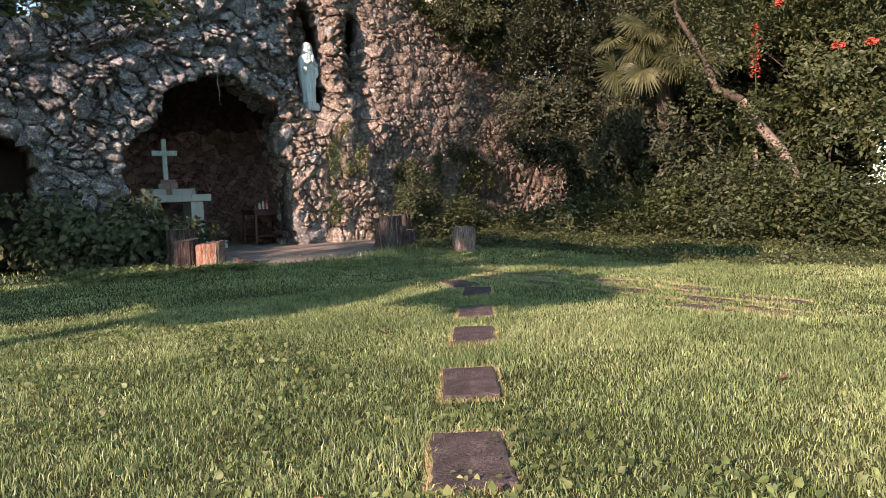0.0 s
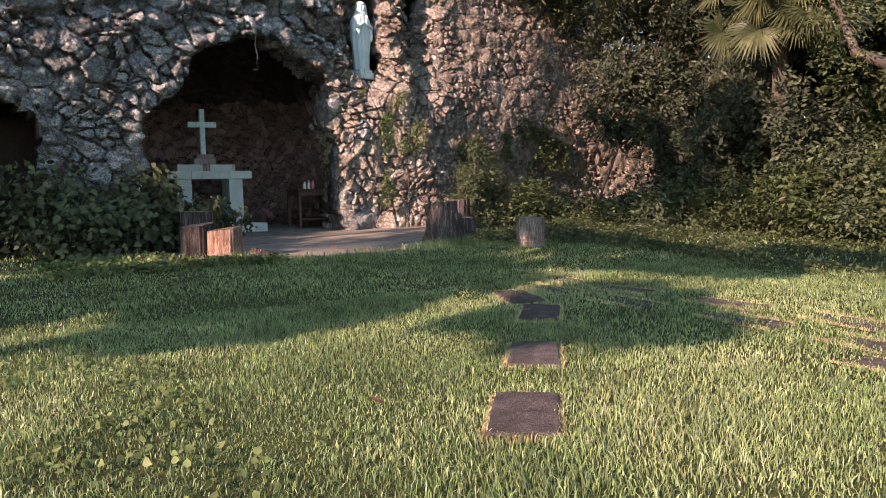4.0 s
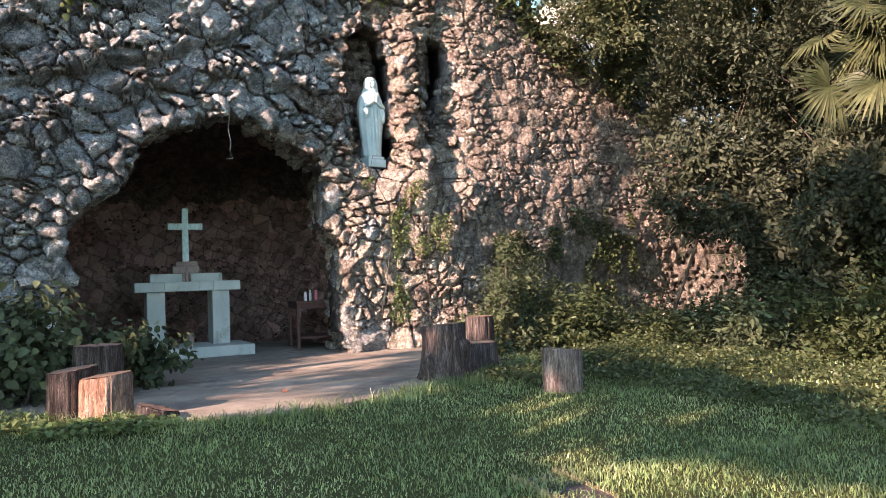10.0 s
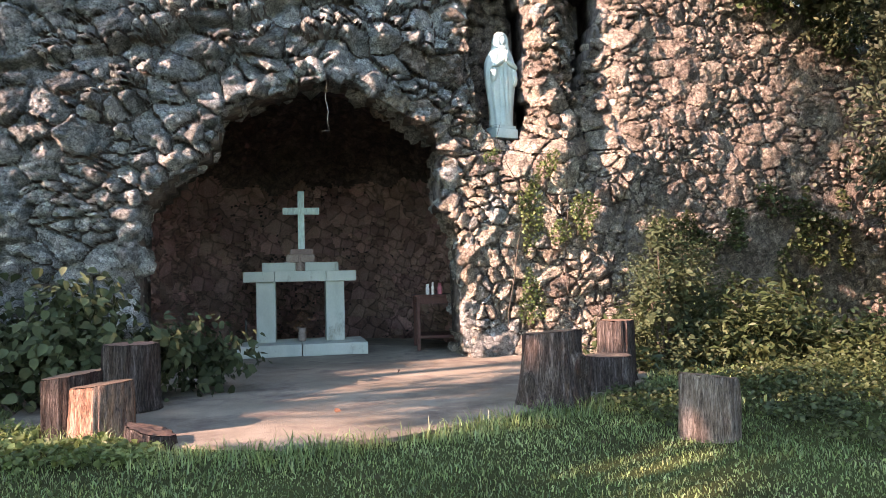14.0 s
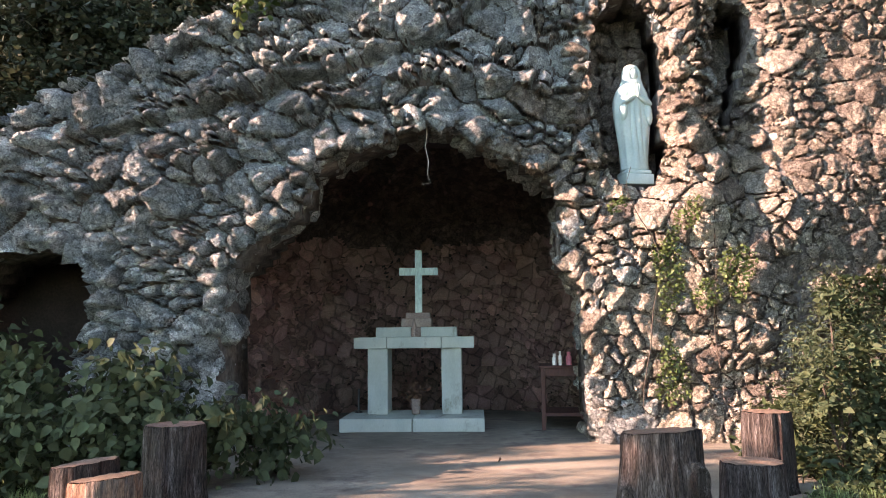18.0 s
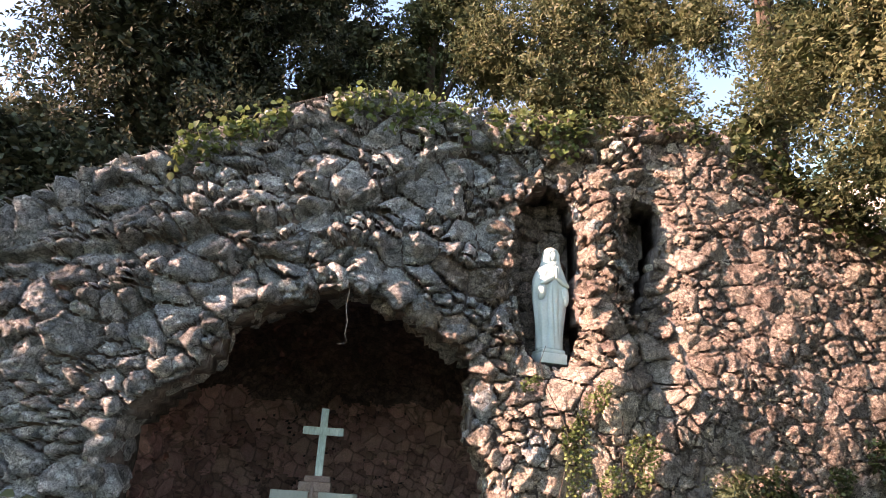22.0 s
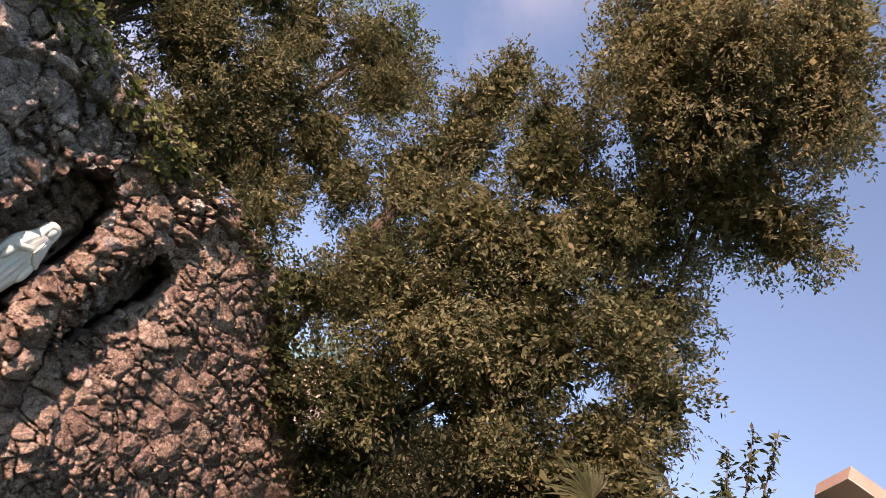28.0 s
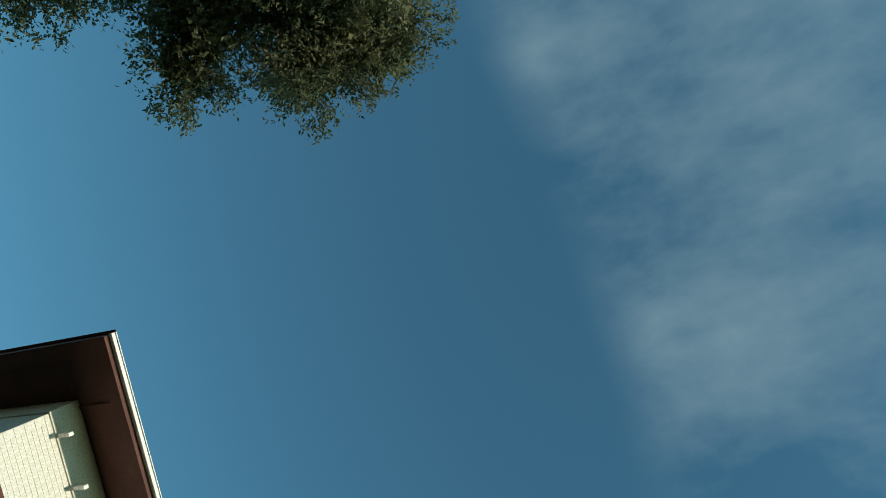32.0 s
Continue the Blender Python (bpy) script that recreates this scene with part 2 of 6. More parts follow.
M = {
    "stone_grey": rock("rough_grey_tufa", GREY, (0.085, 0.078, 0.07), per_object=0.38),
    "stone_brown": rock("rough_brown_tufa", BROWN, (0.10, 0.072, 0.06), per_object=0.33),
    "stone_light": rock("pale_limestone", PALE, (0.20, 0.16, 0.12), per_object=0.22),
    "mass_grey": rock("grey_tufa_facing", GREY, (0.085, 0.078, 0.07), island=0.38),
    "mass_brown": rock("brown_tufa_facing", BROWN, (0.10, 0.072, 0.06), island=0.25),
    "mass_light": rock("pale_limestone_facing", PALE, (0.20, 0.16, 0.12), island=0.22),
    "cave_stone": rock("dark_red_brown_cave_stone", CAVE, (0.12, 0.08, 0.07), per_object=0.3, pits=(0.60, 0.76), grainy=(0.75, 1.2), plates=3.6),
    "cave_mass": rock("dark_red_brown_cave_facing", CAVE, (0.12, 0.08, 0.07), island=0.3, pits=(0.60, 0.76), grainy=(0.75, 1.2), plates=3.6),
    "vault_stone": rock("dark_vault_stone", VAULT, (0.06, 0.042, 0.038), per_object=0.25, pits=(0.60, 0.76), grainy=(0.75, 1.2)),
    "vault_mass": rock("dark_vault_facing", VAULT, (0.06, 0.042, 0.038), island=0.25, pits=(0.60, 0.76), grainy=(0.75, 1.2)),
    "mortar": material("grey_brown_mortar", [(0.12, 0.10, 0.09), (0.21, 0.185, 0.165), (0.31, 0.28, 0.25)], 7, 0.98, 1.0, 26, spots=(0.10, 0.085, 0.075), spot_scale=8, spot_at=(0.5, 0.66), spec=0.1, bump_dist=0.05),
    "dark_plaster": material("dark_brown_plaster", [(0.07, 0.050, 0.045), (0.12, 0.086, 0.078)], 2.5, 0.98, 0.5, 30, spec=0.1),
    "concrete": material("worn_tan_concrete", [(0.135, 0.118, 0.092), (0.232, 0.207, 0.162), (0.35, 0.314, 0.248)], 0.9, 0.9, 0.5, 70, spots=(0.13, 0.105, 0.09), spot_scale=1.7, spot_at=(0.5, 0.66), spec=0.2, grainy=(0.75, 1.2)),
    "altar": material("pale_green_painted_stone", [(0.36, 0.43, 0.38), (0.44, 0.51, 0.45), (0.51, 0.57, 0.50)], 2.5, 0.75, 0.2, 60, grainy=(0.93, 1.06), spots=(0.22, 0.23, 0.18), spot_scale=4, spot_at=(0.57, 0.72), stretch=(1, 1, 0.5), per_object=0.05),
    "cross": material("turquoise_painted_wood", [(0.34, 0.62, 0.57), (0.50, 0.74, 0.68), (0.66, 0.80, 0.74)], 5, 0.6, 0.2, 30, stretch=(1, 1, 0.3), spots=(0.30, 0.46, 0.42), spot_scale=4, spot_at=(0.6, 0.75)),
    "brick": material("rough_dull_brick", [(0.28, 0.20, 0.17), (0.38, 0.29, 0.25)], 6, 0.92, 0.5, 45, per_object=0.15),
    "statue": material("white_green_weathered_plaster", [(0.33, 0.47, 0.45), (0.41, 0.55, 0.52), (0.51, 0.62, 0.58)], 3, 0.6, 0.1, 40, grainy=(0.92, 1.06), spots=(0.46, 0.62, 0.58), spot_scale=4, spot_at=(0.58, 0.8)),
    "wood_dark": material("dark_red_stained_wood", [(0.075, 0.026, 0.021), (0.125, 0.046, 0.036)], 4, 0.5, 0.2, 40, stretch=(6, 6, 0.7)),
    "bark": material("weathered_split_wood", [(0.032, 0.024, 0.021), (0.090, 0.070, 0.061), (0.235, 0.205, 0.19)], 6, 0.92, 1.0, 30, stretch=(4.5, 4.5, 0.5), twist=0.7, per_object=0.2, bump_dist=0.04, grainy=(0.3, 1.7), sharp=(0.38, 0.62), spots=(0.06, 0.03, 0.024), spot_scale=2.0, spot_at=(0.5, 0.68)),
    "bark_pale": material("pale_bleached_split_wood", [(0.10, 0.072, 0.058), (0.25, 0.195, 0.165), (0.40, 0.345, 0.305)], 6, 0.92, 1.0, 30, stretch=(4.5, 4.5, 0.5), twist=0.7, bump_dist=0.04, grainy=(0.4, 1.5), sharp=(0.38, 0.62), spots=(0.20, 0.13, 0.10), spot_scale=2.2),
    "bark_red": material("reddish_peeled_wood", [(0.16, 0.075, 0.05), (0.42, 0.24, 0.165), (0.47, 0.36, 0.29)], 5, 0.9, 1.0, 30, stretch=(3.6, 3.6, 0.5), twist=0.7, bump_dist=0.04, grainy=(0.45, 1.45), sharp=(0.38, 0.62), spots=(0.17, 0.13, 0.115), spot_scale=1.4, spot_at=(0.5, 0.6)),
    "cut": material("sawn_wood_end", [(0.14, 0.085, 0.062), (0.25, 0.165, 0.12)], 9, 0.9, 0.5, 45, spots=(0.09, 0.05, 0.035), spot_scale=5, per_object=0.3, grainy=(0.6, 1.35)),
    "trunk": material("tree_bark", [(0.055, 0.043, 0.034), (0.11, 0.088, 0.07)], 5, 0.95, 0.9, 25, stretch=(2, 2, 0.4)),
    "trunk_pale": material("pale_tan_smooth_bark", [(0.15, 0.115, 0.09), (0.28, 0.22, 0.17)], 4, 0.9, 0.5, 25, stretch=(2, 2, 0.6)),
    "soil": material("grassy_soil", [(0.036, 0.040, 0.018), (0.050, 0.060, 0.024), (0.052, 0.072, 0.027)], 1.2, 1.0, 0.6, 30, spots=(0.10, 0.075, 0.05), spot_scale=3, spot_at=(0.58, 0.75), spec=0.05),
    "grass": material("grass_blades", [(0.102, 0.165, 0.062), (0.175, 0.262, 0.102), (0.295, 0.375, 0.17)], 0.7, 0.40, 0, 3, island=0.55, translucent=0.35, spec=0.5),
    "leaf_dark": material("dark_green_leaves", [(0.046, 0.066, 0.037), (0.070, 0.097, 0.050), (0.106, 0.132, 0.067)], 1.2, 0.62, 0, 6, island=0.4, translucent=0.25, spec=0.15),
    # darker copy of the green leaves, with the shade of deep foliage in its colour
    "leaf_shaded": material("shade_darkened_leaves", [(0.024, 0.034, 0.020), (0.040, 0.053, 0.031), (0.074, 0.090, 0.052)], 1.2, 0.6, 0, 6, island=0.45, translucent=0.2, spec=0.2),
    "leaf_olive": material("olive_green_leaves", [(0.064, 0.088, 0.043), (0.104, 0.126, 0.063), (0.180, 0.192, 0.103)], 0.8, 0.55, 0, 6, island=0.45, translucent=0.42, spec=0.25),
    "leaf_brownish": material("brownish_olive_leaves", [(0.092, 0.106, 0.054), (0.142, 0.154, 0.080), (0.228, 0.230, 0.128)], 0.8, 0.5, 0, 6, island=0.45, translucent=0.5, spec=0.3),
    "leaf_mid": material("mid_green_leaves", [(0.036, 0.055, 0.024), (0.058, 0.082, 0.034), (0.092, 0.118, 0.050)], 1.2, 0.45, 0, 6, island=0.4, translucent=0.3, spec=0.25),
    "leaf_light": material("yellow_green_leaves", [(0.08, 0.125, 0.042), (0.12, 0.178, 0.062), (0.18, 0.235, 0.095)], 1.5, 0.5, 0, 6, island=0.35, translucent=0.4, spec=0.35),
    "palm": material("fan_palm_leaf", [(0.034, 0.050, 0.022), (0.062, 0.078, 0.034), (0.12, 0.13, 0.062)], 1.0, 0.4, 0, 8, island=0.4, translucent=0.3, spec=0.4),
    "flower": material("coral_red_petals", [(0.62, 0.09, 0.055), (0.75, 0.17, 0.11)], 8, 0.6, 0, 20, island=0.2, translucent=0.3),
    "paver": material("dark_grey_paving_slab", [(0.045, 0.037, 0.034), (0.078, 0.066, 0.060), (0.12, 0.105, 0.095)], 9, 0.93, 1.0, 60, grainy=(0.5, 1.5), per_object=0.12, spots=(0.24, 0.215, 0.19), spot_scale=6, spot_at=(0.62, 0.8), spec=0.2),
    "stucco": material("cream_stucco", [(0.62, 0.57, 0.49), (0.70, 0.65, 0.57)], 2, 0.85, 0.2, 50),
    "soffit": material("dark_brown_soffit", [(0.095, 0.040, 0.034), (0.14, 0.062, 0.052)], 2, 0.8, 0.1, 30),
    "render_tan": material("tan_render", [(0.30, 0.215, 0.175), (0.38, 0.285, 0.235)], 2, 0.85, 0.2, 50),
    "white_brick": material("white_painted_brick", [(0.72, 0.69, 0.63), (0.82, 0.79, 0.73)], 3, 0.8, 0.3, 40),
    "gutter": material("white_enamelled_gutter", [(0.72, 0.72, 0.70), (0.80, 0.80, 0.78)], 3, 0.4, 0, 30),
    "teal": material("teal_roof_sheet", [(0.06, 0.22, 0.28), (0.10, 0.30, 0.36)], 2, 0.6, 0.1, 20),
    "straw": material("dry_straw_grass", [(0.36, 0.29, 0.15), (0.50, 0.42, 0.24)], 3, 0.7, 0, 8, island=0.3, translucent=0.3),
    "white": material("white_wax", [(0.75, 0.73, 0.68), (0.82, 0.80, 0.76)], 6, 0.5, 0, 20),
    "pink": material("pink_plastic", [(0.70, 0.16, 0.20), (0.78, 0.24, 0.27)], 6, 0.45, 0, 20),
    "dry": material("dry_flowers", [(0.16, 0.075, 0.05), (0.25, 0.12, 0.07)], 8, 0.9, 0, 20, island=0.3),
    "metal": material("dull_dark_metal", [(0.10, 0.095, 0.09), (0.16, 0.15, 0.14)], 6, 0.5, 0.1, 40, metal=0.7),
    "root": material("dry_hanging_root", [(0.30, 0.24, 0.19), (0.44, 0.37, 0.30)], 12, 0.95, 0.2, 40),
}

# ---- building helpers ----


def mesh_of(name, bm, mat=None, smooth=False):
    me = bpy.data.meshes.new(name)
    bm.to_mesh(me)
    bm.free()
    if mat:
        me.materials.append(mat)
    if smooth:
        me.shade_smooth()
    return me


def part(name, bm, mat, parent, label="", smooth=False):
    """Links a bmesh (or a mesh) as one mesh object under a thing or a part."""
    me = bm if isinstance(bm, bpy.types.Mesh) else mesh_of(name, bm, mat, smooth)
    ob = new(name, me)
    ob.parent = parent
    if label:
        ob["label"] = label
    return ob


def thing(name, label, category, at=(0, 0, 0), turn=0.0, group="", kind=""):
    ob = new(name)
    ob.matrix_basis = pose(*at, 0, 0, turn)
    ob.empty_display_size = 0.1
    return tagged(ob, label, category, group, kind)


def box(lo, hi, bevel=0.01, rough=0.0, seed=0):
    bm = bmesh.new()
    bmesh.ops.create_cube(bm, size=1)
    lo, hi = Vector(lo), Vector(hi)
    for v in bm.verts:
        v.co = Vector([(lo[k] + hi[k]) / 2 + v.co[k] * (hi[k] - lo[k]) for k in range(3)])
    if bevel:
        bmesh.ops.bevel(bm, geom=bm.edges[:], offset=bevel, segments=2, profile=0.6, affect="EDGES")
    if rough:
        bmesh.ops.subdivide_edges(bm, edges=bm.edges[:], cuts=3, use_grid_fill=True)
        for v in bm.verts:
            v.co += noise.noise_vector(v.co * 9 + Vector((seed, 0, 0))) * rough
    return bm


def tube(points, radii, sides=8, bumpy=0.0, seed=0):
    """A tapered tube along points."""
    bm = bmesh.new()
    rings = []
    for k, p in enumerate(points):
        p = Vector(p)
        a, b = Vector(points[max(0, k - 1)]), Vector(points[min(len(points) - 1, k + 1)])
        q = (b - a).to_track_quat("Z", "Y")
        ring = []
        for s in range(sides):
            ang = 2 * math.pi * s / sides
            r = radii[k] * (1 + bumpy * noise.noise(Vector((math.cos(ang) * 2 + seed, math.sin(ang) * 2, k * 0.6))))
            ring.append(bm.verts.new(p + q @ Vector((math.cos(ang) * r, math.sin(ang) * r, 0))))
        rings.append(ring)
    for a, b in zip(rings, rings[1:]):
        for s in range(sides):
            bm.faces.new((a[s], a[(s + 1) % sides], b[(s + 1) % sides], b[s]))
    bm.faces.new(rings[0][::-1])
    bm.faces.new(rings[-1])
    return bm


def array_mesh(name, verts, faces, mat, smooth=False):
    """A mesh from numpy arrays: verts (n, 3), faces (m, 3 or 4)."""
    me = bpy.data.meshes.new(name)
    k = faces.shape[1]
    me.vertices.add(len(verts))
    me.vertices.foreach_set("co", np.ascontiguousarray(verts, np.float32).ravel())
    me.loops.add(faces.size)
    me.loops.foreach_set("vertex_index", np.ascontiguousarray(faces, np.int32).ravel())
    me.polygons.add(len(faces))
    me.polygons.foreach_set("loop_start", np.arange(len(faces), dtype=np.int32) * k)
    me.polygons.foreach_set("loop_total", np.full(len(faces), k, np.int32))
    me.materials.append(mat)
    me.update(calc_edges=True)
    me.validate()
    if smooth:
        me.shade_smooth()
    return me


def inside(poly, x, z):
    """Whether the points (x, z) lie in the polygon."""
    x, z = np.asarray(x, float), np.asarray(z, float)
    hit = np.zeros(np.broadcast(x, z).shape, bool)
    for (x0, z0), (x1, z1) in zip(poly, poly[1:] + poly[:1]):
        if z0 != z1:
            hit ^= ((z0 > z) != (z1 > z)) & (x < (x1 - x0) * (z - z0) / (z1 - z0) + x0)
    return hit


def edge_distance(poly, x, z):
    x, z = np.asarray(x, float), np.asarray(z, float)
    best = np.full(np.broadcast(x, z).shape, 1e9)
    for (x0, z0), (x1, z1) in zip(poly, poly[1:] + poly[:1]):
        dx, dz = x1 - x0, z1 - z0
        u = np.clip(((x - x0) * dx + (z - z0) * dz) / (dx * dx + dz * dz), 0, 1)
        best = np.minimum(best, np.hypot(x - x0 - u * dx, z - z0 - u * dz))
    return best


def smooth_noise(x, z, scale, seed=0):
    return np.array([noise.noise(Vector((a * scale + seed, b * scale, seed * 1.7))) for a, b in zip(np.ravel(x), np.ravel(z))]).reshape(np.shape(x))


LATTICE = np.random.default_rng(99).uniform(-1, 1, (256, 256))


def field_noise(x, z, scale, seed=0):
    """Smooth lattice noise for whole arrays, -1 to 1."""
    x, z = x * scale + seed * 17.3, z * scale + seed * 9.7
    i, j = np.floor(x).astype(int), np.floor(z).astype(int)
    u, v = x - i, z - j
    u, v = u * u * (3 - 2 * u), v * v * (3 - 2 * v)
    a, b = LATTICE[i & 255, j & 255], LATTICE[(i + 1) & 255, j & 255]
    c, d = LATTICE[i & 255, (j + 1) & 255], LATTICE[(i + 1) & 255, (j + 1) & 255]
    return (a * (1 - u) + b * u) * (1 - v) + (c * (1 - u) + d * u) * v


def cells(x, z, cx, cz, seed, jitter=0.8):
    """Nearest and second distances (in cells), the cell's number and its centre, for a jittered bond of stones."""
    r = np.random.default_rng(seed)
    jit = r.uniform(-0.5, 0.5, (128, 128, 2)) * jitter
    gz = z / cz
    best = [np.full(x.shape, 9.0), np.full(x.shape, 9.0), np.zeros(x.shape, int), np.zeros(x.shape), np.zeros(x.shape)]
    for dj in (-1, 0, 1, 2, -2):
        j = np.floor(gz).astype(int) + dj
        gx = x / cx - 0.5 * (j & 1)
        for di in (-1, 0, 1, 2, -2):
            i = np.floor(gx).astype(int) + di
            px = i + 0.5 + jit[i & 127, j & 127, 0]
            pz = j + 0.5 + jit[i & 127, j & 127, 1]
            d = np.hypot(gx - px, gz - pz)
            num = (i + 500) * 4096 + j + 500
            near = d < best[0]
            best[1] = np.where(near, best[0], np.minimum(best[1], d))
            best[2] = np.where(near, num, best[2])
            best[3] = np.where(near, (px + 0.5 * (j & 1)) * cx, best[3])
            best[4] = np.where(near, pz * cz, best[4])
            best[0] = np.where(near, d, best[0])
    return best


def pick(num, k):
    """A steady random value from -1 to 1 for each cell number."""
    return LATTICE[(num * 7 + k * 31) & 255, (num // 256 * 5 + num // 4096 * 11 + k * 57) & 255]

# ---- ground, platform, grotto wall ----
LAWN = -0.12


def ground_height(x, y):
    x, y = np.asarray(x, float), np.asarray(y, float)
    z = LAWN + 0.11 * np.clip((y + 9.5) / 3.5, 0, 1) * (y > -9.5)
    return z + 0.02 * np.sin(x * 1.3 + 0.6) * np.sin(y * 1.1) - 0.0 * x


gx = np.concatenate([[-600, -200, -80, -40, -25], np.linspace(-16, 18, 69), [25, 40, 80, 200, 600]])
gy = np.concatenate([[-600, -200, -80, -40, -28], np.linspace(-20, 8, 57), [14, 30, 80, 200, 600]])
GX, GY = np.meshgrid(gx, gy)
gv = np.stack([GX, GY, ground_height(GX, GY) - 0.015], -1).reshape(-1, 3)
nx = len(gx)
gf = np.array([(j * nx + i, j * nx + i + 1, (j + 1) * nx + i + 1, (j + 1) * nx + i) for j in range(len(gy) - 1) for i in range(nx - 1)])
ground = tagged(new("ground", array_mesh("ground", gv, gf, M["soil"], True)), "lawn ground of soil and short grass roots", "ground", kind="structure")

RIDGE_X = [-9, -5, -4.12, -3.8, -3.41, -3.0, -2.75, -2.4, -2.06, -1.6, -1.2, -0.57, -0.07, 0.55, 1.4, 2.33, 3.1, 4.3, 4.87, 5.5, 6.03, 6.76, 7.5, 8.2, 9.1, 10, 14, 19]
RIDGE_Z = [2.6, 3.1, 3.37, 3.6, 3.82, 3.98, 4.22, 4.44, 4.62, 4.95, 5.24, 5.68, 5.98, 6.2, 6.25, 6.28, 6.33, 6.55, 6.48, 6.3, 6.0, 5.6, 5.25, 4.95, 4.6, 4.1, 3.6, 3.2]
FRONT_X = [-9, -2, 0.3, 1.9, 3.2, 4.8, 8.5, 13, 19]
FRONT_Y = [-2.9, -2.5, -1.9, -1.4, -1.3, -1.35, -0.95, -0.8, -0.8]
ARCH = [(-1.76, -0.4), (-1.75, 0.97), (-1.74, 1.85), (-1.42, 2.16), (-1.06, 2.44), (-0.92, 2.70), (-0.93, 2.90), (-0.69, 3.08), (-0.22, 3.29), (0.02, 3.42), (0.26, 3.56),
        (0.62, 3.48), (0.92, 3.32), (1.27, 3.18), (1.62, 3.01), (1.88, 2.80), (1.80, 2.45), (1.83, 1.97), (2.06, 1.66), (2.07, 0.85), (2.10, 0.15), (2.12, -0.4)]
LEFT_OPENING = [(-4.6, -0.4), (-4.6, 1.5), (-4.2, 2.0), (-3.47, 2.15), (-3.10, 1.92), (-3.0, 1.6), (-3.03, 1.2), (-3.15, 0.7), (-3.2, -0.4)]
NICHE = [(2.46, 2.84), (2.27, 3.45), (2.18, 3.90), (2.20, 4.46), (2.30, 4.98), (2.50, 5.27), (2.77, 5.39), (3.03, 5.22), (3.13, 4.85), (3.14, 4.29), (3.06, 3.81), (3.14, 3.24), (2.96, 2.86)]
SLOT = [(3.72, 4.40), (3.76, 5.10), (3.92, 5.33), (4.20, 5.26), (4.28, 4.86), (4.13, 4.30), (3.98, 3.64), (3.74, 3.62)]
CLEFT_X = [-4.5, -2.33, -1.61, -0.9, -0.2, 0.32, 0.84, 1.34, 2.1, 3.3, 4.6]
CLEFT_Z = [2.9, 3.50, 3.76, 4.02, 4.29, 4.61, 5.06, 5.50, 5.90, 6.14, 6.3]


def ridge(x):
    return np.interp(x, RIDGE_X, RIDGE_Z)


def front(x, z):
    """The y of the rock face at (x, z)."""
    x, z = np.asarray(x, float), np.asarray(z, float)
    y = np.interp(x, FRONT_X, FRONT_Y) + 0.12 * np.clip(z - 3, 0, 4)
    y = y + 0.14 * np.clip(1 - z / 1.8, 0, 1) * np.clip((x - 0.8) / 1.0, 0, 1) * np.clip((6 - x) / 2, 0, 1)
    band = np.clip((z - 2.2) / 0.5, 0, 1) * np.clip((5.7 - z) / 0.5, 0, 1)
    y = y - 0.20 * np.exp(-(((x - 3.42) / 0.28) ** 2)) * band + 0.24 * np.exp(-(((x - 3.98) / 0.26) ** 2)) * band
    y = y - 0.24 * np.clip((x - 1.95) / 0.3, 0, 1) * np.clip((4.9 - x) / 0.8, 0, 1) * np.clip((2.95 - z) / 0.3, 0, 1)
    rim = np.where(inside(ARCH, x, z), 0, edge_distance(ARCH, x, z))
    y = y - 0.10 * np.exp(-((rim / 0.45) ** 2)) * np.clip((z - 1.6) / 0.8, 0, 1)
    ledge = 4.15 - 0.13 * (x - 0.9) ** 2
    y = y - 0.16 * np.exp(-(((z - ledge) / 0.16) ** 2)) * np.clip((2.2 - x) / 0.5, 0, 1) * np.clip((x + 2.6) / 0.5, 0, 1)
    # an overhanging course above a long cleft that climbs to the right
    up = z - np.interp(x, CLEFT_X, CLEFT_Z) - 0.09 * field_noise(x, z, 2.1, 55)
    reach = np.clip((x + 4.2) / 1.2, 0, 1) * np.clip((4.4 - x) / 1.0, 0, 1)
    y = y - 0.15 * np.clip(up / 0.06, 0, 1) * np.clip(1 - up / 0.7, 0, 1) * reach * (0.8 + 0.7 * field_noise(x, z, 1.9, 57)) + 0.13 * np.exp(-(((up + 0.03) / 0.055) ** 2)) * reach
    return y


def swell(x, z):
    """Slow bulges of the rock face, stronger on its west half."""
    west = np.clip((4.6 - x) / 0.6, 0, 1)
    return 0.06 * field_noise(x, z, 1.6, 3) + west * (0.06 * field_noise(x, z, 0.9, 12) + 0.05 * field_noise(0.55 * x + 0.25 * z, 2.6 * z - 0.5 * x, 1.0, 13))


step = 0.085
cols, rws = int(28 / step), int(7 / step)
ux = -9 + step * np.arange(cols + 1)
uz = np.linspace(0, 1, rws + 1)
WX = np.repeat(ux[None, :], rws + 1, 0)
WZ = -0.25 + uz[:, None] * (ridge(ux)[None, :] + 0.15)
WY = front(WX, WZ) + swell(WX, WZ) + np.where(WX > 4.2, 0.070, np.where((WX > 2.0) & (WZ < 2.9), 0.066, 0.09))
CX, CZ = (WX[:-1, :-1] + WX[1:, 1:]) / 2, (WZ[:-1, :-1] + WZ[1:, 1:]) / 2
through_cell = inside(ARCH, CX, CZ) | inside(LEFT_OPENING, CX, CZ)
niche_cell = inside(NICHE, CX, CZ) | inside(SLOT, CX, CZ)
hole = through_cell | niche_cell


